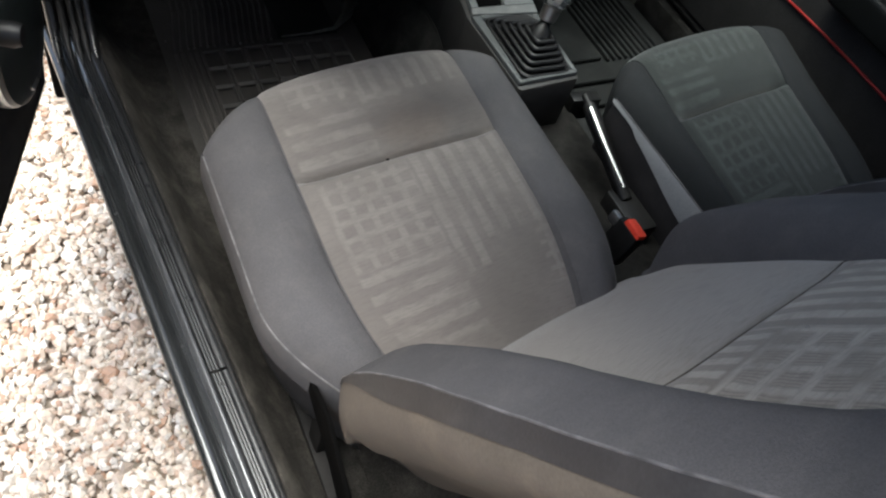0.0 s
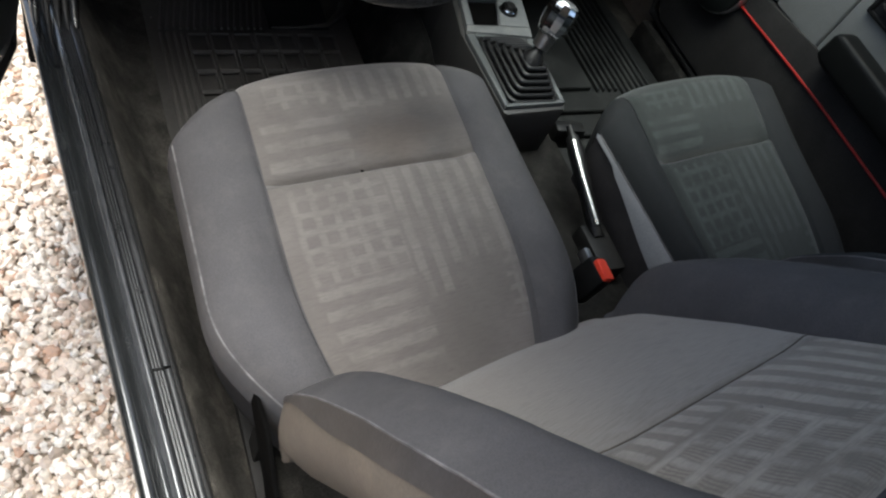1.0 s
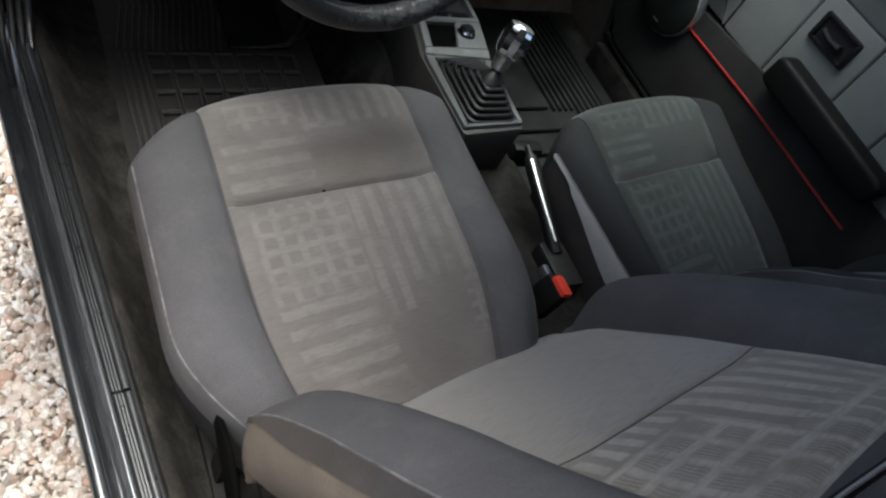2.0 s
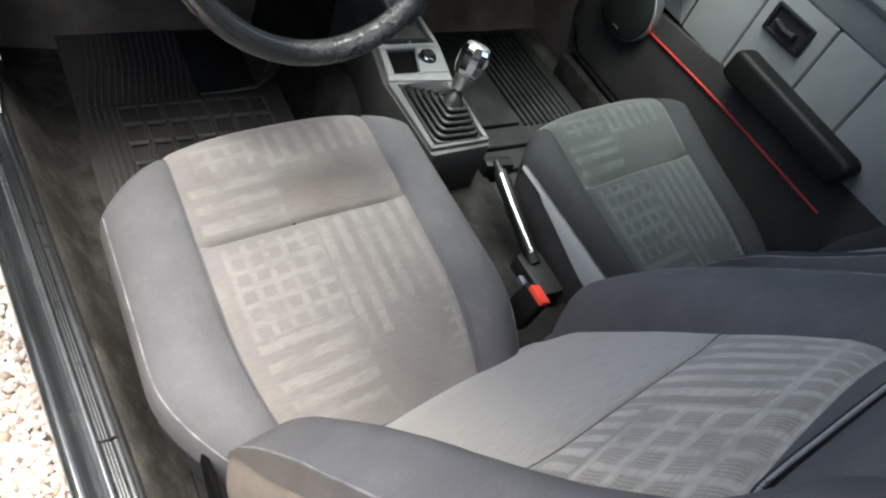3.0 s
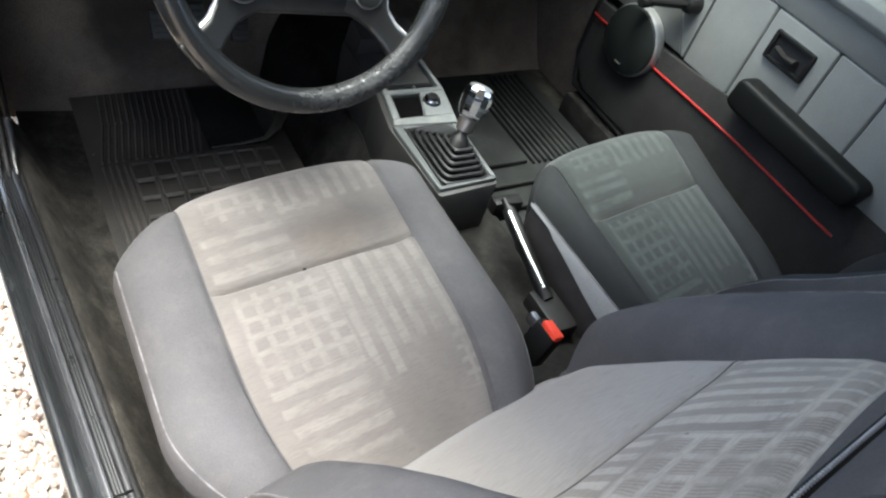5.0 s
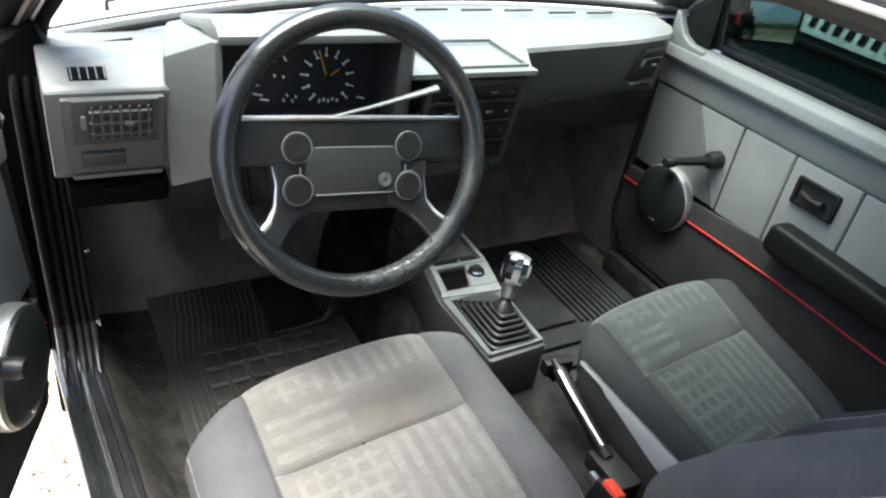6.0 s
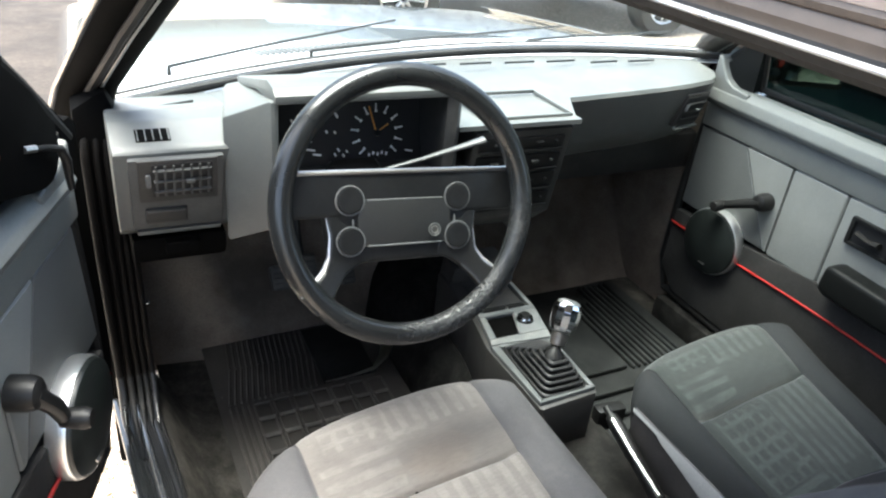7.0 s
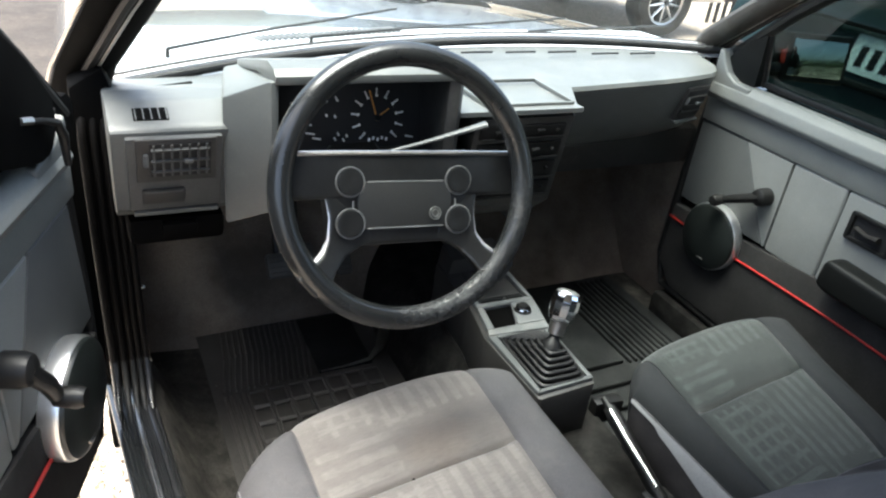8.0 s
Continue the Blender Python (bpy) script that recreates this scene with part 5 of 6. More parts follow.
# ---- centre console, gear lever, handbrake ----
def console():
    t = thing("centre_console", "grey plastic centre console with a coin tray and a round socket", "console", at=(0, 0, 0.33))
    z0 = -0.33

    def plate(name, poly, lo, hi, mat, parent=t, label="", bevel=0.0015):
        bm = bm_new()
        prism(bm, poly, "z", lo + z0, hi + z0, bevel=bevel)
        return part(name, bm, mat, parent, label)
    plate("body", [(-0.099, 0.14), (-0.091, -0.040), (-0.086, -0.046), (0.030, -0.038), (0.035, -0.032), (0.041, 0.12), (0.066, 0.23), (0.069, 0.42), (-0.072, 0.42), (-0.078, 0.25)], 0.34, 0.458, CONSOLE_SIDE, bevel=0.005)
    for name, poly in (("cross_bar", [(-0.094, 0.134), (0.036, 0.124), (0.042, 0.148), (-0.088, 0.150)]), ("tray_side", [(-0.088, 0.1505), (-0.074, 0.1505), (-0.061, 0.2215), (-0.073, 0.2215)]),
                       ("cross_bar", [(-0.073, 0.222), (0.058, 0.222), (0.060, 0.234), (-0.071, 0.234)]), ("socket_plate", [(-0.020, 0.1505), (0.042, 0.1485), (0.058, 0.2215), (0.005, 0.2215)]),
                       ("upper_side", [(0.051, 0.2345), (0.060, 0.2345), (0.064, 0.36), (0.053, 0.36)]), ("upper_side", [(-0.071, 0.2345), (-0.060, 0.2345), (-0.056, 0.30), (-0.066, 0.30)])):
        plate(name, poly, 0.452, 0.469, CONSOLE_GREY, label="worn pale grey plastic", bevel=0.003)
    for poly in ([(-0.095, 0.133), (-0.078, 0.131), (-0.080, -0.028), (-0.089, -0.036)], [(0.022, 0.123), (0.037, 0.1235), (0.032, -0.030), (0.023, -0.022)], [(-0.089, -0.0365), (0.032, -0.0305), (0.023, -0.0225), (-0.080, -0.0285)],
                 [(-0.078, 0.1335), (0.022, 0.1235), (0.022, 0.118), (-0.078, 0.125)]):
        plate("boot_frame", poly, 0.452, 0.4665, CONSOLE_RIM, label="grey frame round the boot", bevel=0.003)
    # shallow tray floor coloured black in place of the shade of a deep one
    plate("coin_tray", [(-0.073, 0.151), (-0.021, 0.151), (0.004, 0.221), (-0.060, 0.221)], 0.454, 0.4595, MATT_BLACK, label="coin tray, its floor black for the shade of its depth")
    bm = bm_new()
    tube(bm, [(-0.073, 0.151, 0.466 + z0), (-0.021, 0.151, 0.466 + z0), (0.004, 0.221, 0.466 + z0), (-0.060, 0.221, 0.466 + z0)], 0.0016, 6, closed=True)
    part("tray_lip", bm, LINE_GREY, t)
    slot = plate("slot", [(-0.058, 0.2345), (0.050, 0.2345), (0.050, 0.252), (-0.056, 0.254)], 0.452, 0.462, GAUGE)
    bm = bm_new()
    box(bm, (-0.004, 0.243, 0.464 + z0), (0.094, 0.005, 0.004), bevel=0.001)
    part("slot_bar", bm, BLACK_PLASTIC, slot)
    bm = bm_new()
    lathe(bm, [(0, 0.004), (0.0028, 0.003), (0.0035, 0)], pose(0.0, 0.2385, 0.466 + z0), 10)
    part("slot_stud", bm, SATIN, slot, "small pale stud")
    plate("pocket", [(-0.054, 0.258), (0.048, 0.256), (0.050, 0.36), (-0.042, 0.36)], 0.452, 0.4615, DASH_DARK)
    bm = bm_new()
    box(bm, (0.0, 0.40, 0.45 + z0), (0.13, 0.06, 0.11), (12, 0, 0), 0.01)
    part("front_block", bm, CONSOLE_SIDE, t)
    S = pose(0.014, 0.190, 0.469 + z0)
    bm = bm_new()
    lathe(bm, [(0, 0.013), (0.009, 0.013), (0.0115, 0.010), (0.0125, 0.004), (0.0165, 0.003), (0.018, 0.0)], S, 24)
    sock = part("socket", bm, BLACK_PLASTIC, t)
    bm = bm_new()
    lathe(bm, [(0.012, 0.008), (0.0145, 0.0075), (0.016, 0.005), (0.015, 0.003)], S, 24)
    part("chrome_ring", bm, CHROME, sock, "chrome ring")
    return t


console()


def gear_lever():
    t = thing("gear_lever", "gear lever with a chrome knob and a stepped black rubber boot", "gear lever", at=(-0.027, 0.05, 0.46))
    for i in range(6):
        k = i / 5
        w, l = 0.094 - 0.060 * k, 0.148 - 0.106 * k
        cx, cy, z = -0.001 - 0.003 * k, -0.002 - 0.022 * k, 0.004 + 0.0088 * i
        bm = bm_new()
        n = 32
        ring = []
        for j in range(n):
            a = 2 * math.pi * j / n
            e = 0.26
            ring.append((cx + w / 2 * math.copysign(abs(math.cos(a)) ** e, math.cos(a)), cy + l / 2 * math.copysign(abs(math.sin(a)) ** e, math.sin(a)), z))
        tube(bm, ring, 0.0042, 8, closed=True)
        fold = [bm.verts.new((cx + (p[0] - cx) * 0.985, cy + (p[1] - cy) * 0.985, z - 0.004)) for p in ring]
        bm.faces.new(fold)
        part("boot_fold", bm, BOOT_RUBBER, t)
    lean = Matrix.Translation((-0.004, -0.024, 0.05)) @ Vector((0.036, 0.030, 0.092)).to_track_quat("Z", "Y").to_matrix().to_4x4()
    bm = bm_new()
    lathe(bm, [(0.019, -0.008), (0.016, 0.006), (0.010, 0.014), (0.008, 0.022)], lean, 16)
    part("boot_top", bm, BOOT_RUBBER, t)
    bm = bm_new()
    lathe(bm, [(0.0065, 0.0), (0.0065, 0.04)], lean, 12)
    part("shaft", bm, SATIN, t)
    bm = bm_new()
    lathe(bm, [(0.0, 0.020), (0.0135, 0.020), (0.0145, 0.024), (0.0155, 0.040), (0.0165, 0.043), (0, 0.043)], lean, 20)
    part("collar", bm, SATIN, t, "satin metal collar")
    bm = bm_new()
    lathe(bm, [(0.0165, 0.0435), (0.0205, 0.047), (0.0250, 0.060), (0.0262, 0.078), (0.025, 0.090), (0.0225, 0.0965), (0.021, 0.097)], lean, 12)
    knob = part("knob", bm, CHROME, t, "polished chrome faceted knob", smooth=20)
    bm = bm_new()
    lathe(bm, [(0.0212, 0.0965), (0.0195, 0.0995), (0.012, 0.1025), (0, 0.1035)], lean, 24)
    part("knob_cap", bm, RIM_METAL, knob, "brushed metal cap")
    return t


gear_lever()


def handbrake():
    t = thing("handbrake", "black handbrake lever with a chrome strip between the seats", "handbrake", at=(0.034, -0.206, 0.36))
    bm = bm_new()
    tube(bm, [(0.0, -0.04, 0.02), (0.0, 0.02, 0.042), (0.001, 0.10, 0.07), (0.002, 0.125, 0.077)], [0.013, 0.012, 0.014, 0.011], 12)
    part("grip", bm, BLACK_PLASTIC, t)
    bm = bm_new()
    tube(bm, [(-0.015, -0.034, 0.050), (-0.015, 0.05, 0.074), (-0.014, 0.106, 0.092)], 0.0036, 8)
    part("chrome_strip", bm, RIM_METAL, t, "chrome strip")
    bm = bm_new()
    lathe(bm, [(0, 0.02), (0.006, 0.019), (0.007, 0.0)], Matrix.Translation((0.002, 0.125, 0.077)) @ pose(0, 0, 0, -70), 12)
    part("release_button", bm, BLACK_PLASTIC, t)
    bm = bm_new()
    box(bm, (0, -0.06, 0.005), (0.05, 0.09, 0.04), bevel=0.008)
    part("base", bm, BLACK_RUBBER, t)
    return t


handbrake()
tb = thing("tunnel_bracket", "black metal bracket on the tunnel behind the console", "bracket", at=(0.108, -0.004, 0.33))
bm = bm_new()
box(bm, (0, 0, 0.02), (0.062, 0.026, 0.05), (0, 0, -6), 0.006)
part("plate", bm, BLACK_PLASTIC, tb)


def buckle():
    t = thing("seat_belt_buckle", "black seat belt buckle with a red release button", "buckle", at=(-0.085, -0.35, 0.36))
    bm = bm_new()
    tube(bm, [(0, -0.01, -0.01), (0, 0, 0.04), (0.004, 0.0, 0.08)], 0.009, 8, flat=0.5)
    part("stem", bm, BLACK_RUBBER, t)
    bm = bm_new()
    box(bm, (0.004, 0.0, 0.085), (0.022, 0.045, 0.06), (0, 14, 0), 0.005)
    part("case", bm, BLACK_PLASTIC, t)
    bm = bm_new()
    box(bm, (0.012, -0.004, 0.113), (0.019, 0.034, 0.016), (0, 14, 0), 0.004)
    part("button", bm, RED_PLASTIC, t, "red release button")
    bm = bm_new()
    box(bm, (0.004, 0.028, 0.105), (0.012, 0.02, 0.018), (0, 14, 0), 0.004)
    part("tongue", bm, SATIN, t)
    return t


buckle()


# ---- mats and pedals ----
def driver_mat():
    t = thing("floor_mat", "dusty black rubber floor mat with ribs and moulded squares", "floor mat", group="floor mats", at=(-0.36, 0.4, 0.208))
    bm = bm_new()
    sheet(bm, lambda u, v: (u, v, 0.006 + 0.006 * math.sin(5 * u + 1) * math.cos(4 * v) + (0.9 * (v - 0.24)) ** 1.2 if v > 0.24 else 0.006 + 0.006 * math.sin(5 * u + 1) * math.cos(4 * v)), steps(-0.2, 0.2, 20), steps(-0.33, 0.36, 30))
    part("mat_sheet", bm, MAT_RUBBER, t)
    bm = bm_new()

    def bar(p, q, w=0.006, h=0.008):
        d = Vector(q) - Vector(p)
        m = (Vector(p) + Vector(q)) / 2
        zz = 0.010 + 0.006 * math.sin(5 * m.x + 1) * math.cos(4 * m.y)
        box(bm, (m.x, m.y, zz), (w, d.length, h), (0, 0, math.degrees(math.atan2(d.y, d.x)) - 90), 0.002, 1)
    for i in range(4):
        x = -0.178 + 0.0125 * i
        bar((x, -0.3), (x, -0.005), 0.0055)
    for i in range(16):
        x = -0.178 + 0.0125 * i
        bar((x, 0.003), (x + 0.022, 0.115), 0.0055)
        bar((x + 0.022, 0.117), (x + 0.032, 0.215), 0.0055)
    part("rib", bm, MAT_RIB, t)
    bm = bm_new()
    for i in range(7):
        for j in range(6):
            x, y = -0.114 + 0.0415 * i, -0.036 - 0.05 * j
            for dx, dy, w, l in ((0, 0.0225, 0.037, 0.0045), (0, -0.0225, 0.037, 0.0045), (0.0172, 0, 0.0045, 0.0445), (-0.0172, 0, 0.0045, 0.0445)):
                box(bm, (x + dx, y + dy, 0.0125 + 0.006 * math.sin(5 * x + 1) * math.cos(4 * y)), (w, l, 0.007), bevel=0.0015, seg=1)
    part("square_pattern", bm, MAT_RIB, t)
    bm = bm_new()
    box(bm, (0.09, 0.105, 0.017), (0.125, 0.19, 0.008), (3, 0, 0), 0.003)
    pad = part("heel_pad", bm, MAT_BLACK, t, "worn black heel pad")
    bm = bm_new()
    tube(bm, [(0.03, 0.005, 0.02), (0.09, 0.006, 0.021), (0.145, 0.012, 0.024), (0.18, 0.04, 0.03), (0.208, 0.082, 0.036), (0.214, 0.11, 0.04)], [0.0015, 0.0025, 0.005, 0.011, 0.015, 0.008], 10, flat=0.6)
    part("curled_edge", bm, SATIN, pad, "shiny curled edge")
    return t


driver_mat()


def passenger_mat():
    t = thing("floor_mat", "black rubber passenger floor mat with long ribs", "floor mat", group="floor mats", at=(0.39, 0.3, 0.208))
    bm = bm_new()
    sheet(bm, lambda u, v: (u, v, 0.004 + 0.005 * math.sin(7 * u) * math.cos(5 * v)), steps(-0.21, 0.21, 16), steps(-0.3, 0.3, 20))
    part("mat_sheet", bm, MAT_BLACK, t)
    bm = bm_new()
    for i in range(10):
        x = 0.008 + 0.018 * i
        box(bm, (x, 0.07, 0.010), (0.007, 0.42 if i > 3 else 0.28, 0.012), bevel=0.002, seg=1)
    for i in range(3):
        box(bm, (-0.09, -0.2 + 0.07 * i, 0.010), (0.16, 0.007, 0.012), bevel=0.002, seg=1)
    part("rib", bm, MAT_BLACK, t)
    return t


passenger_mat()


def pedal(x, y, z, w, name, label):
    t = thing(name, label, "pedal", group="pedals", at=(x, y, z))
    bm = bm_new()
    box(bm, (0, 0, 0), (w, 0.02, 0.055), (-35, 0, 0), 0.006)
    pad = part("pad", bm, MAT_RIB, t, "dusty ribbed rubber pad")
    for i in range(5):
        bm = bm_new()
        box(bm, (0, -0.0115 + 0.0069 * (i - 2), 0.0098 * (i - 2) + 0.0035), (w - 0.012, 0.003, 0.004), (-35, 0, 0), 0.001, 1)
        part("rib", bm, MAT_RUBBER, pad)
    bm = bm_new()
    tube(bm, [(0, 0.012, 0.0), (0.0, 0.05, 0.06), (0.0, 0.10, 0.22), (0, 0.12, 0.36)], 0.008, 8)
    part("arm", bm, BLACK_PLASTIC, t)
    return t


pedal(-0.372, 0.60, 0.392, 0.06, "clutch_pedal", "black rubber clutch pedal on its arm")
pedal(-0.32, 0.62, 0.40, 0.06, "brake_pedal", "black rubber brake pedal on its arm")
pedal(-0.2, 0.66, 0.34, 0.04, "accelerator_pedal", "slim black accelerator pedal on its arm")


# ---- doors ----
def car_door(name, label, at, mirrored, glazed):
    """A front door. Its own axes: x out of the car, y ahead from the front edge, z up from the ground."""
    t = thing(name, label, "car door", group="front doors", at=at)
    flip = Matrix.Diagonal((-1 if mirrored else 1, 1, 1, 1))

    def put(nm, bm, mat, parent=t, label="", smooth=35):
        bmesh.ops.transform(bm, matrix=flip, verts=bm.verts)
        return part(nm, bm, mat, parent, label, smooth)
    bm = bm_new()
    groove, head, front, foot = (0.799, 0.741, -0.046, 0.335) if mirrored else (0.812, 0.750, -0.046, 0.29)
    prism(bm, [(front + 0.02, foot + 0.06), (front + 0.02, 0.86), (-1.02, 0.86), (-1.02, foot + 0.03), (-0.97, foot), (-0.09, foot)], "x", 0.002, 0.085, bevel=0.01)
    put("door_shell", bm, PAINT)
    if mirrored:
        bm = bm_new()
        prism(bm, [(-0.055, 0.40), (-0.055, 0.865), (0.040, 0.855), (0.058, 0.84), (0.058, 0.46), (0.046, 0.36), (0.0, 0.315), (-0.055, 0.33)], "x", 0.004, 0.08, bevel=0.008)
        put("hinge_edge", bm, MATT_BLACK, label="black hinge edge of the door")
    bm = bm_new()
    low = 0.034 if mirrored else 0.010
    prism(bm, [(-0.03, groove), (-0.036, 0.83 - low / 2), (-0.03, 0.858 - low), (-0.014, 0.872 - low), (0.004, 0.874 - low), (0.01, 0.86 - low), (0.01, groove)], "y", -1.0, -0.07 if mirrored else -0.05, bevel=0.003)
    put("top_roll", bm, VINYL_MID)
    bm = bm_new()
    if mirrored:
        prism(bm, [(-0.066, 0.80), (-0.070, 0.866), (-0.080, 0.860), (-0.092, 0.850), (-0.115, 0.840), (-0.17, 0.834), (-0.17, 0.80)], "x", -0.031, -0.008, bevel=0.005, seg=3)
    else:
        prism(bm, [(-0.046, 0.815), (-0.046, 0.925), (-0.060, 0.918), (-0.072, 0.897), (-0.088, 0.877), (-0.115, 0.864), (-0.16, 0.8605), (-0.16, 0.815)], "x", -0.028, 0.012, bevel=0.005, seg=3)
    put("front_corner", bm, VINYL_MID)
    bm = bm_new()
    box(bm, (-0.008, -0.5 + (front + 0.012) / 2, (groove + head) / 2 + 0.001), (0.024, 0.98 + front + 0.012, groove - head - 0.006), bevel=0.005)
    put("upper_band", bm, VINYL_MID)
    bm = bm_new()
    prism(bm, [(front, 0.545), (front, head), (-0.192, head), (-0.318, 0.545)] if not mirrored else [(-0.038, 0.545), (-0.064, 0.741), (-0.192, 0.741), (-0.292, 0.545)], "x", -0.0165, 0.006, bevel=0.005, seg=3)
    put("front_panel", bm, VINYL_DARK, label="darker grey vinyl corner")
    bm = bm_new()
    first = -0.3095 if mirrored else -0.325
    prism(bm, [(-0.2945 if mirrored else -0.3205, 0.545), (-0.1945, head), (first, head), (first, 0.545)], "x", -0.0175, 0.006, bevel=0.006 if mirrored else 0.002, seg=3)
    put("padded_panel", bm, VINYL_LIGHT)
    edges = [first - 0.0025, -0.46 if mirrored else -0.466, -0.625, -0.743, -0.995]
    for a, b in zip(edges, edges[1:]):
        bm = bm_new()
        box(bm, (-0.006, (a + b) / 2, (0.541 + head + 0.003) / 2), (0.024, a - b - 0.002, head + 0.003 - 0.541), bevel=0.008, seg=3)
        put("padded_panel", bm, VINYL_LIGHT)
    bm = bm_new()
    prism(bm, [(front + 0.006, foot + 0.065), (front + 0.006, 0.52), (-0.25, 0.53), (-0.46, 0.55), (-0.60, 0.558), (-1.0, 0.558), (-1.0, foot + 0.03), (-0.94, foot + 0.01), (-0.10, foot + 0.01)], "x", -0.021, 0.003, bevel=0.005)
    put("lower_carpet", bm, DOOR_CARPET)
    bm = bm_new()
    tube(bm, [(-0.0235, y, (0.473 if mirrored else 0.486) + 0.003 * math.sin(9 * y)) for y in steps(front + 0.008, -0.83, 40)], 0.0028, 8)
    put("piping", bm, RED, label="bright red piping")
    M = Matrix.Translation((-0.02, *((-0.172, 0.508) if mirrored else (-0.190, 0.503)))) @ pose(0, 0, 0, 0, -90, 0)
    bm = bm_new()
    lathe(bm, [(0.082, -0.004), (0.0835, 0.004), (0.0835, 0.016), (0.082, 0.021), (0.079, 0.023), (0.077, 0.020)], M, 48)
    spk = put("loudspeaker", bm, RIM_METAL, label="round loudspeaker with a chrome rim")
    bm = bm_new()
    lathe(bm, [(0.0805, 0.014), (0.0812, 0.022), (0.0785, 0.027), (0.07, 0.0305), (0.05, 0.0345), (0.02, 0.037), (0, 0.0374)], M, 48)
    put("grille", bm, GRILLE_CLOTH, spk, "black mesh grille")
    bm = bm_new()
    box(bm, (-0.0525, -0.190 if mirrored else -0.195, 0.454 if mirrored else 0.449), (0.004, 0.02, 0.006), (0, 35, 0), 0.002)
    put("badge", bm, SATIN, spk, "small pale badge")
    px, end = (-0.298, (-0.262, 0.588)) if mirrored else (-0.291, (-0.205, 0.612))
    M = Matrix.Translation((-0.018, px, 0.656)) @ pose(0, 0, 0, 0, -90, 0)
    bm = bm_new()
    lathe(bm, [(0.021, 0.0), (0.021, 0.02), (0.018, 0.03), (0.012, 0.034), (0, 0.035)], M, 24)
    crank = put("window_crank", bm, BLACK_PLASTIC)
    bm = bm_new()
    tube(bm, [(-0.040, px - 0.002, 0.657), (-0.052, (px + end[0]) / 2, (0.657 + end[1]) / 2), (-0.052, *end)], [0.015, 0.0135, 0.0115], 12, flat=0.8)
    put("arm", bm, BLACK_PLASTIC, crank)
    bm = bm_new()
    lathe(bm, [(0.007, 0.0), (0.012, 0.004), (0.014, 0.03), (0.011, 0.038), (0, 0.039)], Matrix.Translation((-0.046, *end)) @ pose(0, 0, 0, 0, -90, 0), 16)
    put("crank_knob", bm, BLACK_PLASTIC, crank)
    bm = bm_new()
    for c, s in (((-0.02, -0.543, 0.719), (0.012, 0.098, 0.008)), ((-0.02, -0.543, 0.667), (0.012, 0.098, 0.008)), ((-0.02, -0.498, 0.693), (0.012, 0.010, 0.056)), ((-0.02, -0.588, 0.693), (0.012, 0.010, 0.056))):
        box(bm, c, s, bevel=0.003)
    hd = put("inner_handle", bm, BLACK_PLASTIC)
    bm = bm_new()
    box(bm, (-0.0185, -0.543, 0.693), (0.003, 0.086, 0.046))
    put("recess", bm, GAUGE, hd)
    bm = bm_new()
    tube(bm, [(-0.022, -0.512, 0.692), (-0.027, -0.54, 0.688), (-0.03, -0.568, 0.692)], [0.007, 0.006, 0.009], 10, flat=0.7)
    put("lever", bm, RAIL_STEEL, hd, "dull metal release lever")
    bm = bm_new()
    prism(bm, [(-0.50, 0.565), (-0.503, 0.615), (-0.515, 0.624), (-0.82, 0.612), (-0.835, 0.60), (-0.825, 0.560), (-0.81, 0.552), (-0.52, 0.556)], "x", -0.068, -0.016, bevel=0.012, seg=3)
    put("armrest", bm, ARMREST, label="black moulded armrest")
    bm = bm_new()
    tube(bm, [(0.0, front, 0.86), (-0.004, front + 0.018, 0.6), (-0.004, front + 0.02, foot + 0.08), (-0.006, -0.06, foot), (-0.008, -0.3, foot - 0.005), (-0.008, -0.98, foot - 0.005)], 0.011, 10)
    put("door_seal", bm, BLACK_RUBBER)
    # window frame with its front triangle
    bm = bm_new()
    if mirrored:
        prism(bm, [(0.015, 0.80), (0.018, 0.842), (-0.033, 0.888), (-0.093, 0.944), (-0.155, 0.997), (-0.46, 1.20), (-0.46, 0.80)], "x", -0.004, 0.012)
        base = put("mirror_base", bm, MATT_BLACK)
        bm = bm_new()
        prism(bm, [(-0.30, 0.888), (-0.259, 0.872), (-0.192, 0.849), (-0.162, 0.841), (-0.140, 0.841), (-0.128, 0.846), (-0.117, 0.856), (-0.110, 0.868), (-0.112, 0.90), (-0.16, 0.955), (-0.24, 1.02), (-0.30, 1.03)], "x", -0.0365, -0.003, bevel=0.002)
        put("mirror_pad", bm, MATT_BLACK, base)
        bm = bm_new()
        tube(bm, [(-0.034, -0.199, 0.900), (-0.042, -0.160, 0.890), (-0.047, -0.135, 0.879), (-0.047, -0.123, 0.860), (-0.046, -0.119, 0.821)], [0.003, 0.0035, 0.005, 0.006, 0.004], 10)
        put("mirror_lever", bm, BLACK_PLASTIC)
        bm = bm_new()
        tube(bm, [(-0.036, -0.199, 0.902), (-0.041, -0.183, 0.898)], 0.0042, 8)
        put("lever_tip", bm, SATIN, label="bright metal lever tip")
        bm = bm_new()
        box(bm, (-0.040, -0.272, 0.929), (0.010, 0.012, 0.021), bevel=0.004)
        put("red_marker", bm, RED_PLASTIC, label="small red piece")
    else:
        slab(bm, [(0.012, -0.02, 0.865), (0.012, -0.155, 0.865), (0.005, -0.155, 0.99), (0.005, -0.14, 0.985)], 0.02)
        put("mirror_triangle", bm, ARMREST)
    bm = bm_new()
    rise = [(0.005, 0.012, 0.835), (0.004, -0.093, 0.935), (0.002, -0.155, 0.988), (-0.04, -0.46, 1.19)] if mirrored else [(0.03, 0.0, 0.87), (-0.02, -0.22, 1.045), (-0.075, -0.46, 1.20)]
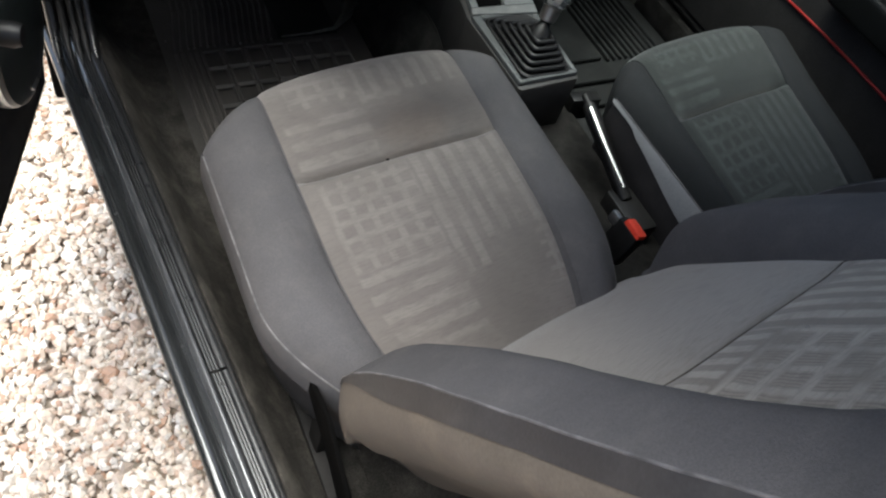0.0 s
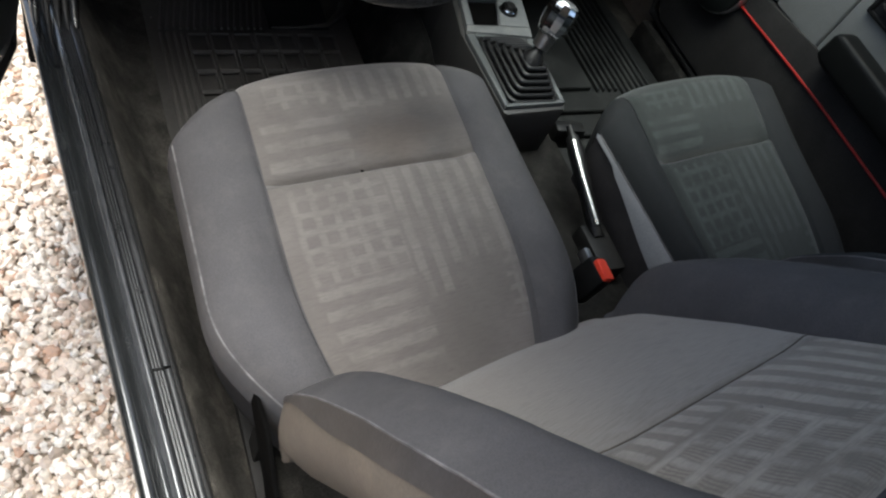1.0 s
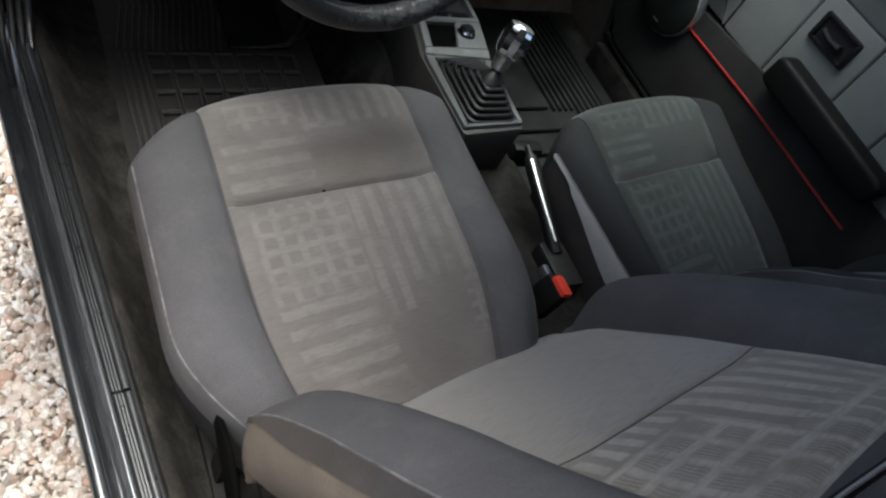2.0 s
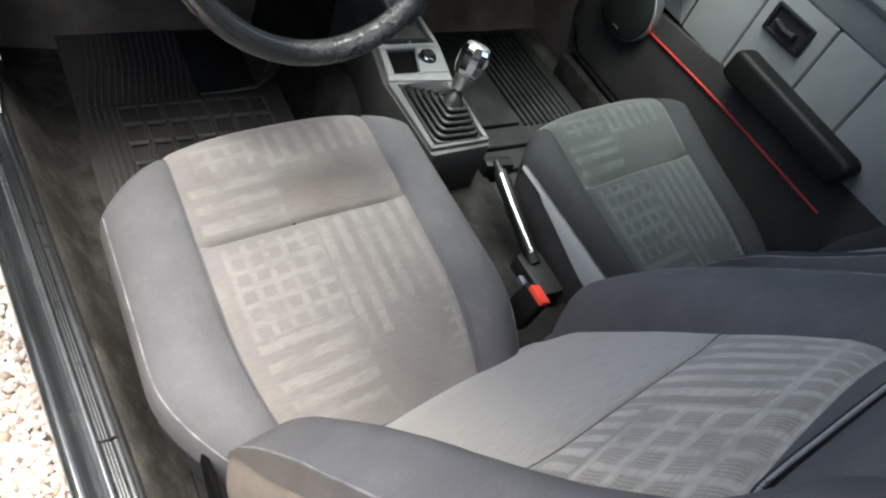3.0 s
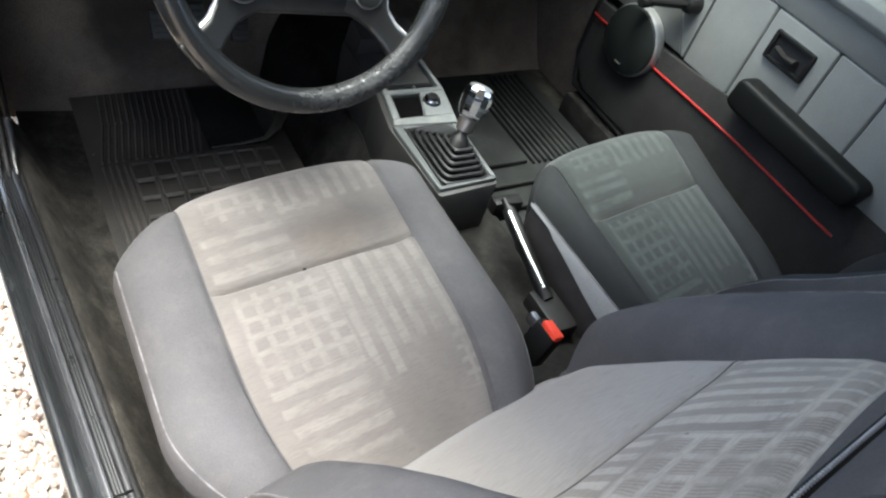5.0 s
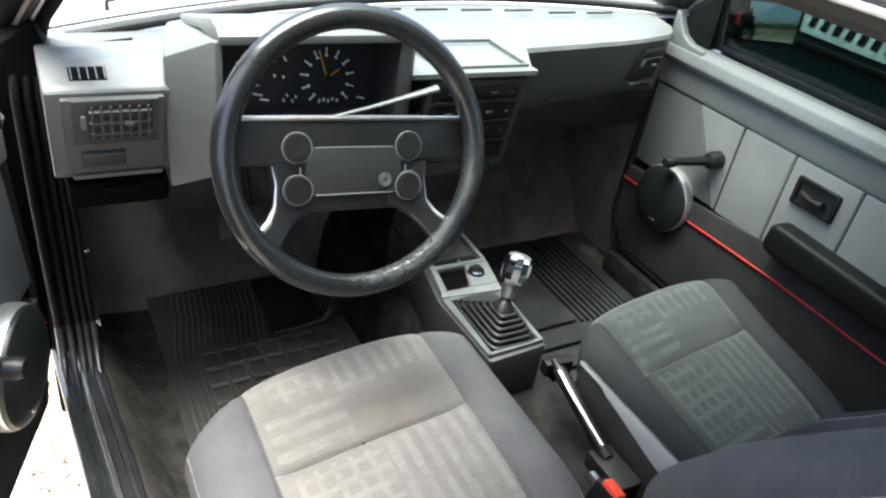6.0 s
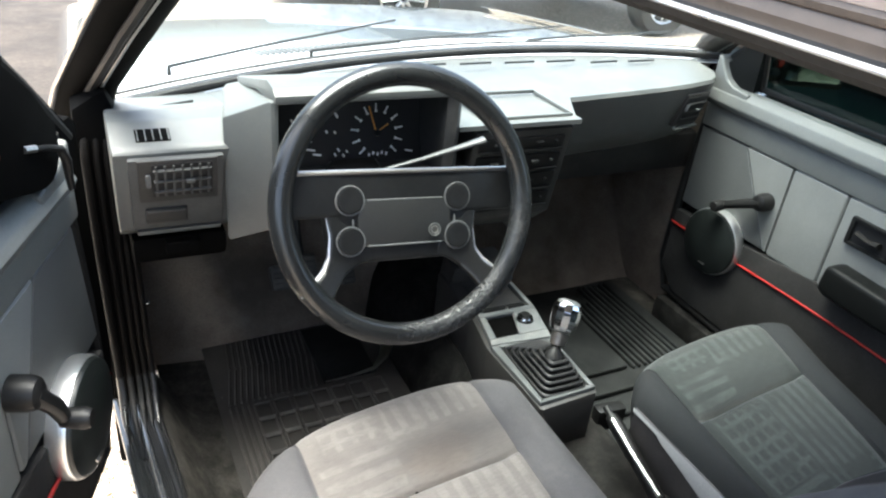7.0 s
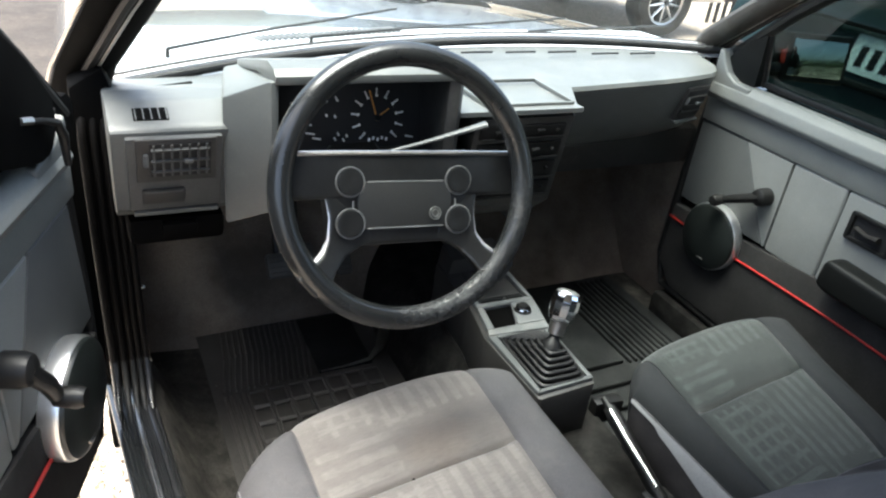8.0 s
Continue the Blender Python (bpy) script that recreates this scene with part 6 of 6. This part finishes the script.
    tube(bm, rise + [(-0.09, -0.6, 1.235), (-0.09, -1.0, 1.23)], 0.011 if mirrored else 0.017, 10, flat=0.8)
    put("window_frame", bm, BLACK_RUBBER)
    bm = bm_new()
    tube(bm, [(0.02, -0.155, 0.865), (-0.005, -0.155, 0.99)], 0.007, 8)
    put("divider", bm, BLACK_PLASTIC)
    bm = bm_new()
    box(bm, (0.018, -0.58, 0.872), (0.012, 0.84, 0.014), bevel=0.004)
    put("window_seal", bm, BLACK_RUBBER)
    bm = bm_new()
    box(bm, (0.034, -0.6, 0.869), (0.012, 0.8, 0.01), bevel=0.003)
    put("outer_trim", bm, SATIN, label="pale outer window trim")
    if glazed:
        bm = bm_new()
        slab(bm, [(0.026, -0.165, 0.86), (0.026, -1.0, 0.86), (-0.09, -1.0, 1.23), (-0.09, -0.6, 1.23), (-0.075, -0.46, 1.195), (-0.005, -0.165, 0.99)], 0.004)
        g = put("pane", bm, TINTED_GLASS, smooth=0)
        g.visible_shadow = True
    return t


car_door("door_right", "grey vinyl passenger door with red piping and a round loudspeaker, closed", pose(0.645, 0.49, 0), False, True)
car_door("door_left", "grey vinyl driver's door with red piping and a round loudspeaker, open", pose(-0.757, 0.225, 0.06, 0, 0, -20), True, False)


def wing_mirror(m, label):
    t = thing("wing_mirror", label, "wing mirror", group="wing mirrors", at=m)
    bm = bm_new()
    box(bm, (0, 0.0262, 0), (0.158, 0.05, 0.11), bevel=0.007, seg=3)
    part("housing", bm, BLACK_PLASTIC, t)
    bm = bm_new()
    box(bm, (0, -0.001, 0), (0.132, 0.004, 0.083), bevel=0.0015)
    part("mirror_glass", bm, MIRROR, t, "mirror glass")
    bm = bm_new()
    tube(bm, [(-0.07, 0.02, -0.03), (-0.11, 0.015, -0.035), (-0.135, 0.0, -0.04)], [0.016, 0.014, 0.02], 10)
    part("bracket", bm, BLACK_PLASTIC, t)
    bm = bm_new()
    box(bm, (-0.092, -0.012, 0.0), (0.014, 0.012, 0.03), bevel=0.004)
    part("red_marker", bm, RED_PLASTIC, t, "small red piece on the bracket")
    return t


wing_mirror(pose(0.80, 0.325, 0.93, -9, 0, -22), "black passenger wing mirror outside the window")


# ---- outside ----
def parked_car(name, label, paint, m, body, roof, wheels):
    """A parked car from side profiles: body and roof are (y, z) outlines, half-widths 0.82 and 0.68."""
    t = thing(name, label, "car", at=m)
    bm = bm_new()
    prism(bm, body, "x", -0.82, 0.82, bevel=0.05, seg=3)
    part("body", bm, paint, t)
    bm = bm_new()
    prism(bm, roof, "x", -0.7, 0.7, bevel=0.06, seg=3)
    part("cabin", bm, BLACK_PLASTIC, t)
    for s in (-1, 1):
        for y in wheels:
            bm = bm_new()
            lathe(bm, [(0.19, -0.10), (0.28, -0.10), (0.30, -0.06), (0.30, 0.06), (0.28, 0.10), (0.19, 0.10)], Matrix.Translation((s * 0.78, y, 0.30)) @ pose(0, 0, 0, 0, 90, 0), 28)
            w = part("tyre", bm, BLACK_RUBBER, t)
            bm = bm_new()
            M = Matrix.Translation((s * 0.84, y, 0.30)) @ pose(0, 0, 0, 0, 90, 0)
            lathe(bm, [(0.195, -0.04 * s), (0.19, 0.035 * s), (0.172, 0.03 * s), (0.168, -0.02 * s), (0.0, -0.02 * s)], M, 28)
            part("rim", bm, SATIN, w, "silver wheel rim")
            bm = bm_new()
            for j in range(9):
                a = 2 * math.pi * j / 9
                p, q = M @ Vector((0.03 * math.cos(a), 0.03 * math.sin(a), 0.02 * s)), M @ Vector((0.178 * math.cos(a), 0.178 * math.sin(a), 0.012 * s))
                tube(bm, [p, q], [0.026, 0.012], 6, flat=0.5)
            part("spokes", bm, SILVER, w, "silver spokes")
            bm = bm_new()
            lathe(bm, [(0.168, 0.0), (0.0, 0.0)], Matrix.Translation((s * 0.825, y, 0.30)) @ pose(0, 0, 0, 0, 90, 0), 24)
            part("brake_disc", bm, BLACK_PLASTIC, w)
    return t


SILVER = material("silver_car_paint", (0.5, 0.52, 0.54), 0.3, 0.6, coat=0.5, bump=0.02)
GREEN = material("dark_green_car_paint", (0.002, 0.011, 0.0105), 0.35, 0.0, coat=0.03, spec=0.25, bump=0.02)
WHITE_PLATE = material("pale_plate", (0.6, 0.66, 0.66), 0.4, bump=0)
IRON = material("black_iron", (0.02, 0.02, 0.022), 0.5)
BODY = [(-1.95, 0.3), (-2.0, 0.55), (-1.9, 0.88), (-1.2, 0.92), (0.75, 0.92), (1.75, 0.80), (1.95, 0.62), (1.95, 0.3)]
CABIN = [(-1.6, 0.88), (-1.05, 1.36), (0.1, 1.38), (0.85, 0.88)]
parked_car("silver_car", "silver parked car in front of the yard fence", SILVER, pose(2.68, 5.06, 0, 0, 0, -90), BODY, CABIN, (-1.25, 1.2))
g = parked_car("green_car", "dark green car parked close beside the passenger door", GREEN, pose(3.667, 0.69, 0, 0, 0, -90), BODY, CABIN, (-1.25, 1.2))
bm = bm_new()
box(bm, (0.0, -1.935, 0.79), (0.40, 0.012, 0.13), (-16, 0, 0), 0.004)
for z, y, h in ((0.88, -1.93, 0.016), (0.70, -1.975, 0.02)):
    b2 = box(bm_new(), (0, y, z), (1.5, 0.03, h), bevel=0.005)
    part("trim_strip", b2, BLACK_PLASTIC, g)
b2 = box(bm_new(), (0, -2.02, 0.5), (1.6, 0.14, 0.14), bevel=0.03, seg=3)
part("bumper", b2, BLACK_PLASTIC, g)
plate = part("number_plate", bm, WHITE_PLATE, g, "pale number plate")
bm = bm_new()
for i in range(7):
    box(bm, (-0.15 + 0.05 * i, -1.943, 0.787), (0.028, 0.004, 0.07), (-16, 0, 0), 0.001)
part("plate_bars", bm, BLACK_PLASTIC, plate, "dark bars")


def own_car():
    """The outside of the car itself: rear quarters, tailgate, bumpers, lamps and wheels."""
    t = thing("hatchback", "black two-door hatchback body on steel wheels, its driver's door open", "hatchback")
    arch = [(-1.4 + 0.31 * math.cos(radians(a)), 0.27 + 0.31 * math.sin(radians(a))) for a in range(0, 181, 20)]
    for s in (-1, 1):
        bm = bm_new()
        prism(bm, [(-1.06, 0.2), (-1.06, 0.95), (-1.5, 0.97), (-2.12, 0.95), (-2.15, 0.6), (-2.13, 0.3), (-1.75, 0.25)] + arch[::-1], "x", s * 0.738, s * 0.755)
        part("rear_quarter_panel", bm, PAINT, t)
        bm = bm_new()
        box(bm, (s * 0.6, -2.155, 0.72), (0.24, 0.03, 0.13), bevel=0.01)
        part("tail_light", bm, RED_PLASTIC, t, "red tail light")
        bm = bm_new()
        box(bm, (s * 0.5, 1.79, 0.62), (0.26, 0.04, 0.14), bevel=0.012)
        part("headlight", bm, RIM_METAL, t, "rectangular headlight")
        for y in (-1.4, 1.05):
            M = Matrix.Translation((s * 0.68, y, 0.27)) @ pose(0, 0, 0, 0, 90 * s, 0)
            bm = bm_new()
            lathe(bm, [(0.165, -0.075), (0.25, -0.08), (0.27, -0.05), (0.27, 0.05), (0.25, 0.075), (0.165, 0.07)], M, 32)
            w = part("tyre", bm, BLACK_RUBBER, t)
            bm = bm_new()
            lathe(bm, [(0.172, 0.068), (0.16, 0.06), (0.15, 0.03), (0.07, 0.05), (0.03, 0.06), (0, 0.06)], M, 32)
            part("rim", bm, SATIN, w, "grey steel rim")
    bm = bm_new()
    prism(bm, [(-2.14, 0.3), (-2.17, 0.6), (-2.14, 0.96), (-2.12, 0.96), (-2.13, 0.3)], "x", -0.735, 0.735)
    part("tailgate", bm, PAINT, t)
    bm = bm_new()
    slab(bm, [(-0.66, -2.13, 0.97), (0.66, -2.13, 0.97), (0.57, -1.9, 1.33), (-0.57, -1.9, 1.33)], 0.004)
    part("rear_window", bm, TINTED_GLASS, t, smooth=0)
    for y in (-2.19, 1.83):
        bm = bm_new()
        box(bm, (0, y, 0.42), (1.5, 0.12, 0.12), bevel=0.03, seg=3)
        part("bumper", bm, BLACK_PLASTIC, t)
    bm = bm_new()
    box(bm, (0, 1.80, 0.62), (0.7, 0.03, 0.12), bevel=0.008)
    part("grille", bm, BLACK_PLASTIC, t)
    bm = bm_new()
    box(bm, (0, 1.72, 0.38), (1.4, 0.1, 0.32), bevel=0.03)
    part("front_panel", bm, PAINT, t)
    return t


own_car()


def fence():
    t = thing("iron_fence", "black iron bar fence at the edge of the yard", "fence", at=(9.35, 4.72, 0))
    for z in (0.25, 1.3):
        bm = bm_new()
        box(bm, (0, 0, z), (9, 0.03, 0.04))
        part("fence_rail", bm, IRON, t)
    bm = bm_new()
    box(bm, (0, 0, 0.75), (0.026, 0.026, 1.45))
    first = part("fence_bar", bm, IRON, t)
    first.location.x = -4.4
    for i in range(1, 88):
        o = new("fence_bar", first.data)
        o.parent, o.location = t, (-4.4 + 0.1 * i, 0, 0)
    return t


fence()


def hedge():
    """A leafy hedge behind the car: twigs and many small leaves, one mesh of leaves."""
    t = thing("hedge", "green leafy hedge along the side of the yard", "hedge", at=(1.6, -6.5, 0))
    rng = np.random.default_rng(3)
    n = 7000
    c = np.stack([rng.uniform(-3.5, 3.5, n), rng.normal(0, 0.35, n), rng.uniform(0.05, 1.35, n) + 0.25 * rng.random(n)], 1)
    a, b = rng.standard_normal((n, 3)), rng.standard_normal((n, 3))
    a /= np.linalg.norm(a, axis=1)[:, None]
    b = np.cross(a, b)
    b /= np.linalg.norm(b, axis=1)[:, None]
    s = rng.uniform(0.03, 0.07, (n, 1))
    v = np.stack([c - a * s, c + b * s * 0.5, c + a * s, c - b * s * 0.5], 1)
    me = bpy.data.meshes.new("leaves")
    me.from_pydata(v.reshape(-1, 3).tolist(), [], np.arange(4 * n).reshape(-1, 4).tolist())
    me.materials.append(LEAF)
    o = new("leaves", me)
    o.parent = t
    tagged(o, kind="stuff")
    for i in range(9):
        bm = bm_new()
        x = -3.2 + 0.8 * i
        tube(bm, [(x, 0, 0), (x + 0.05, 0.05, 0.6), (x - 0.05, -0.05, 1.4)], [0.03, 0.02, 0.008], 6)
        part("stem", bm, BARK, t)
    return t


LEAF = material("green_leaf", (0.05, 0.085, 0.025), 0.6, blot=(3, 0.4), bump=0)
BARK = material("brown_bark", (0.1, 0.07, 0.05), 0.9)
hedge()


def lint():
    """Crumbs and threads lying on the carpet beside the seat."""
    rng = np.random.default_rng(11)
    bm = bm_new()
    for i in range(34):
        x, y = rng.uniform(-0.605, -0.57), rng.uniform(-0.6, 0.45)
        z = 0.2 + 0.006 * math.sin(9 * x + 4 * y) + 0.002
        if i % 3 == 0:
            x, y = rng.uniform(-0.56, -0.18), rng.uniform(0.1, 0.5)
            z += 0.018
        k = rng.uniform(0.0008, 0.0018)
        box(bm, (x, y, z), (k, k * rng.uniform(1, 2.2), k * 0.6), (0, 0, rng.uniform(0, 180)))
    return tagged(part("lint", bm, LINT, smooth=0), "pale crumbs and lint scattered on the carpet", "lint", kind="stuff")


lint()
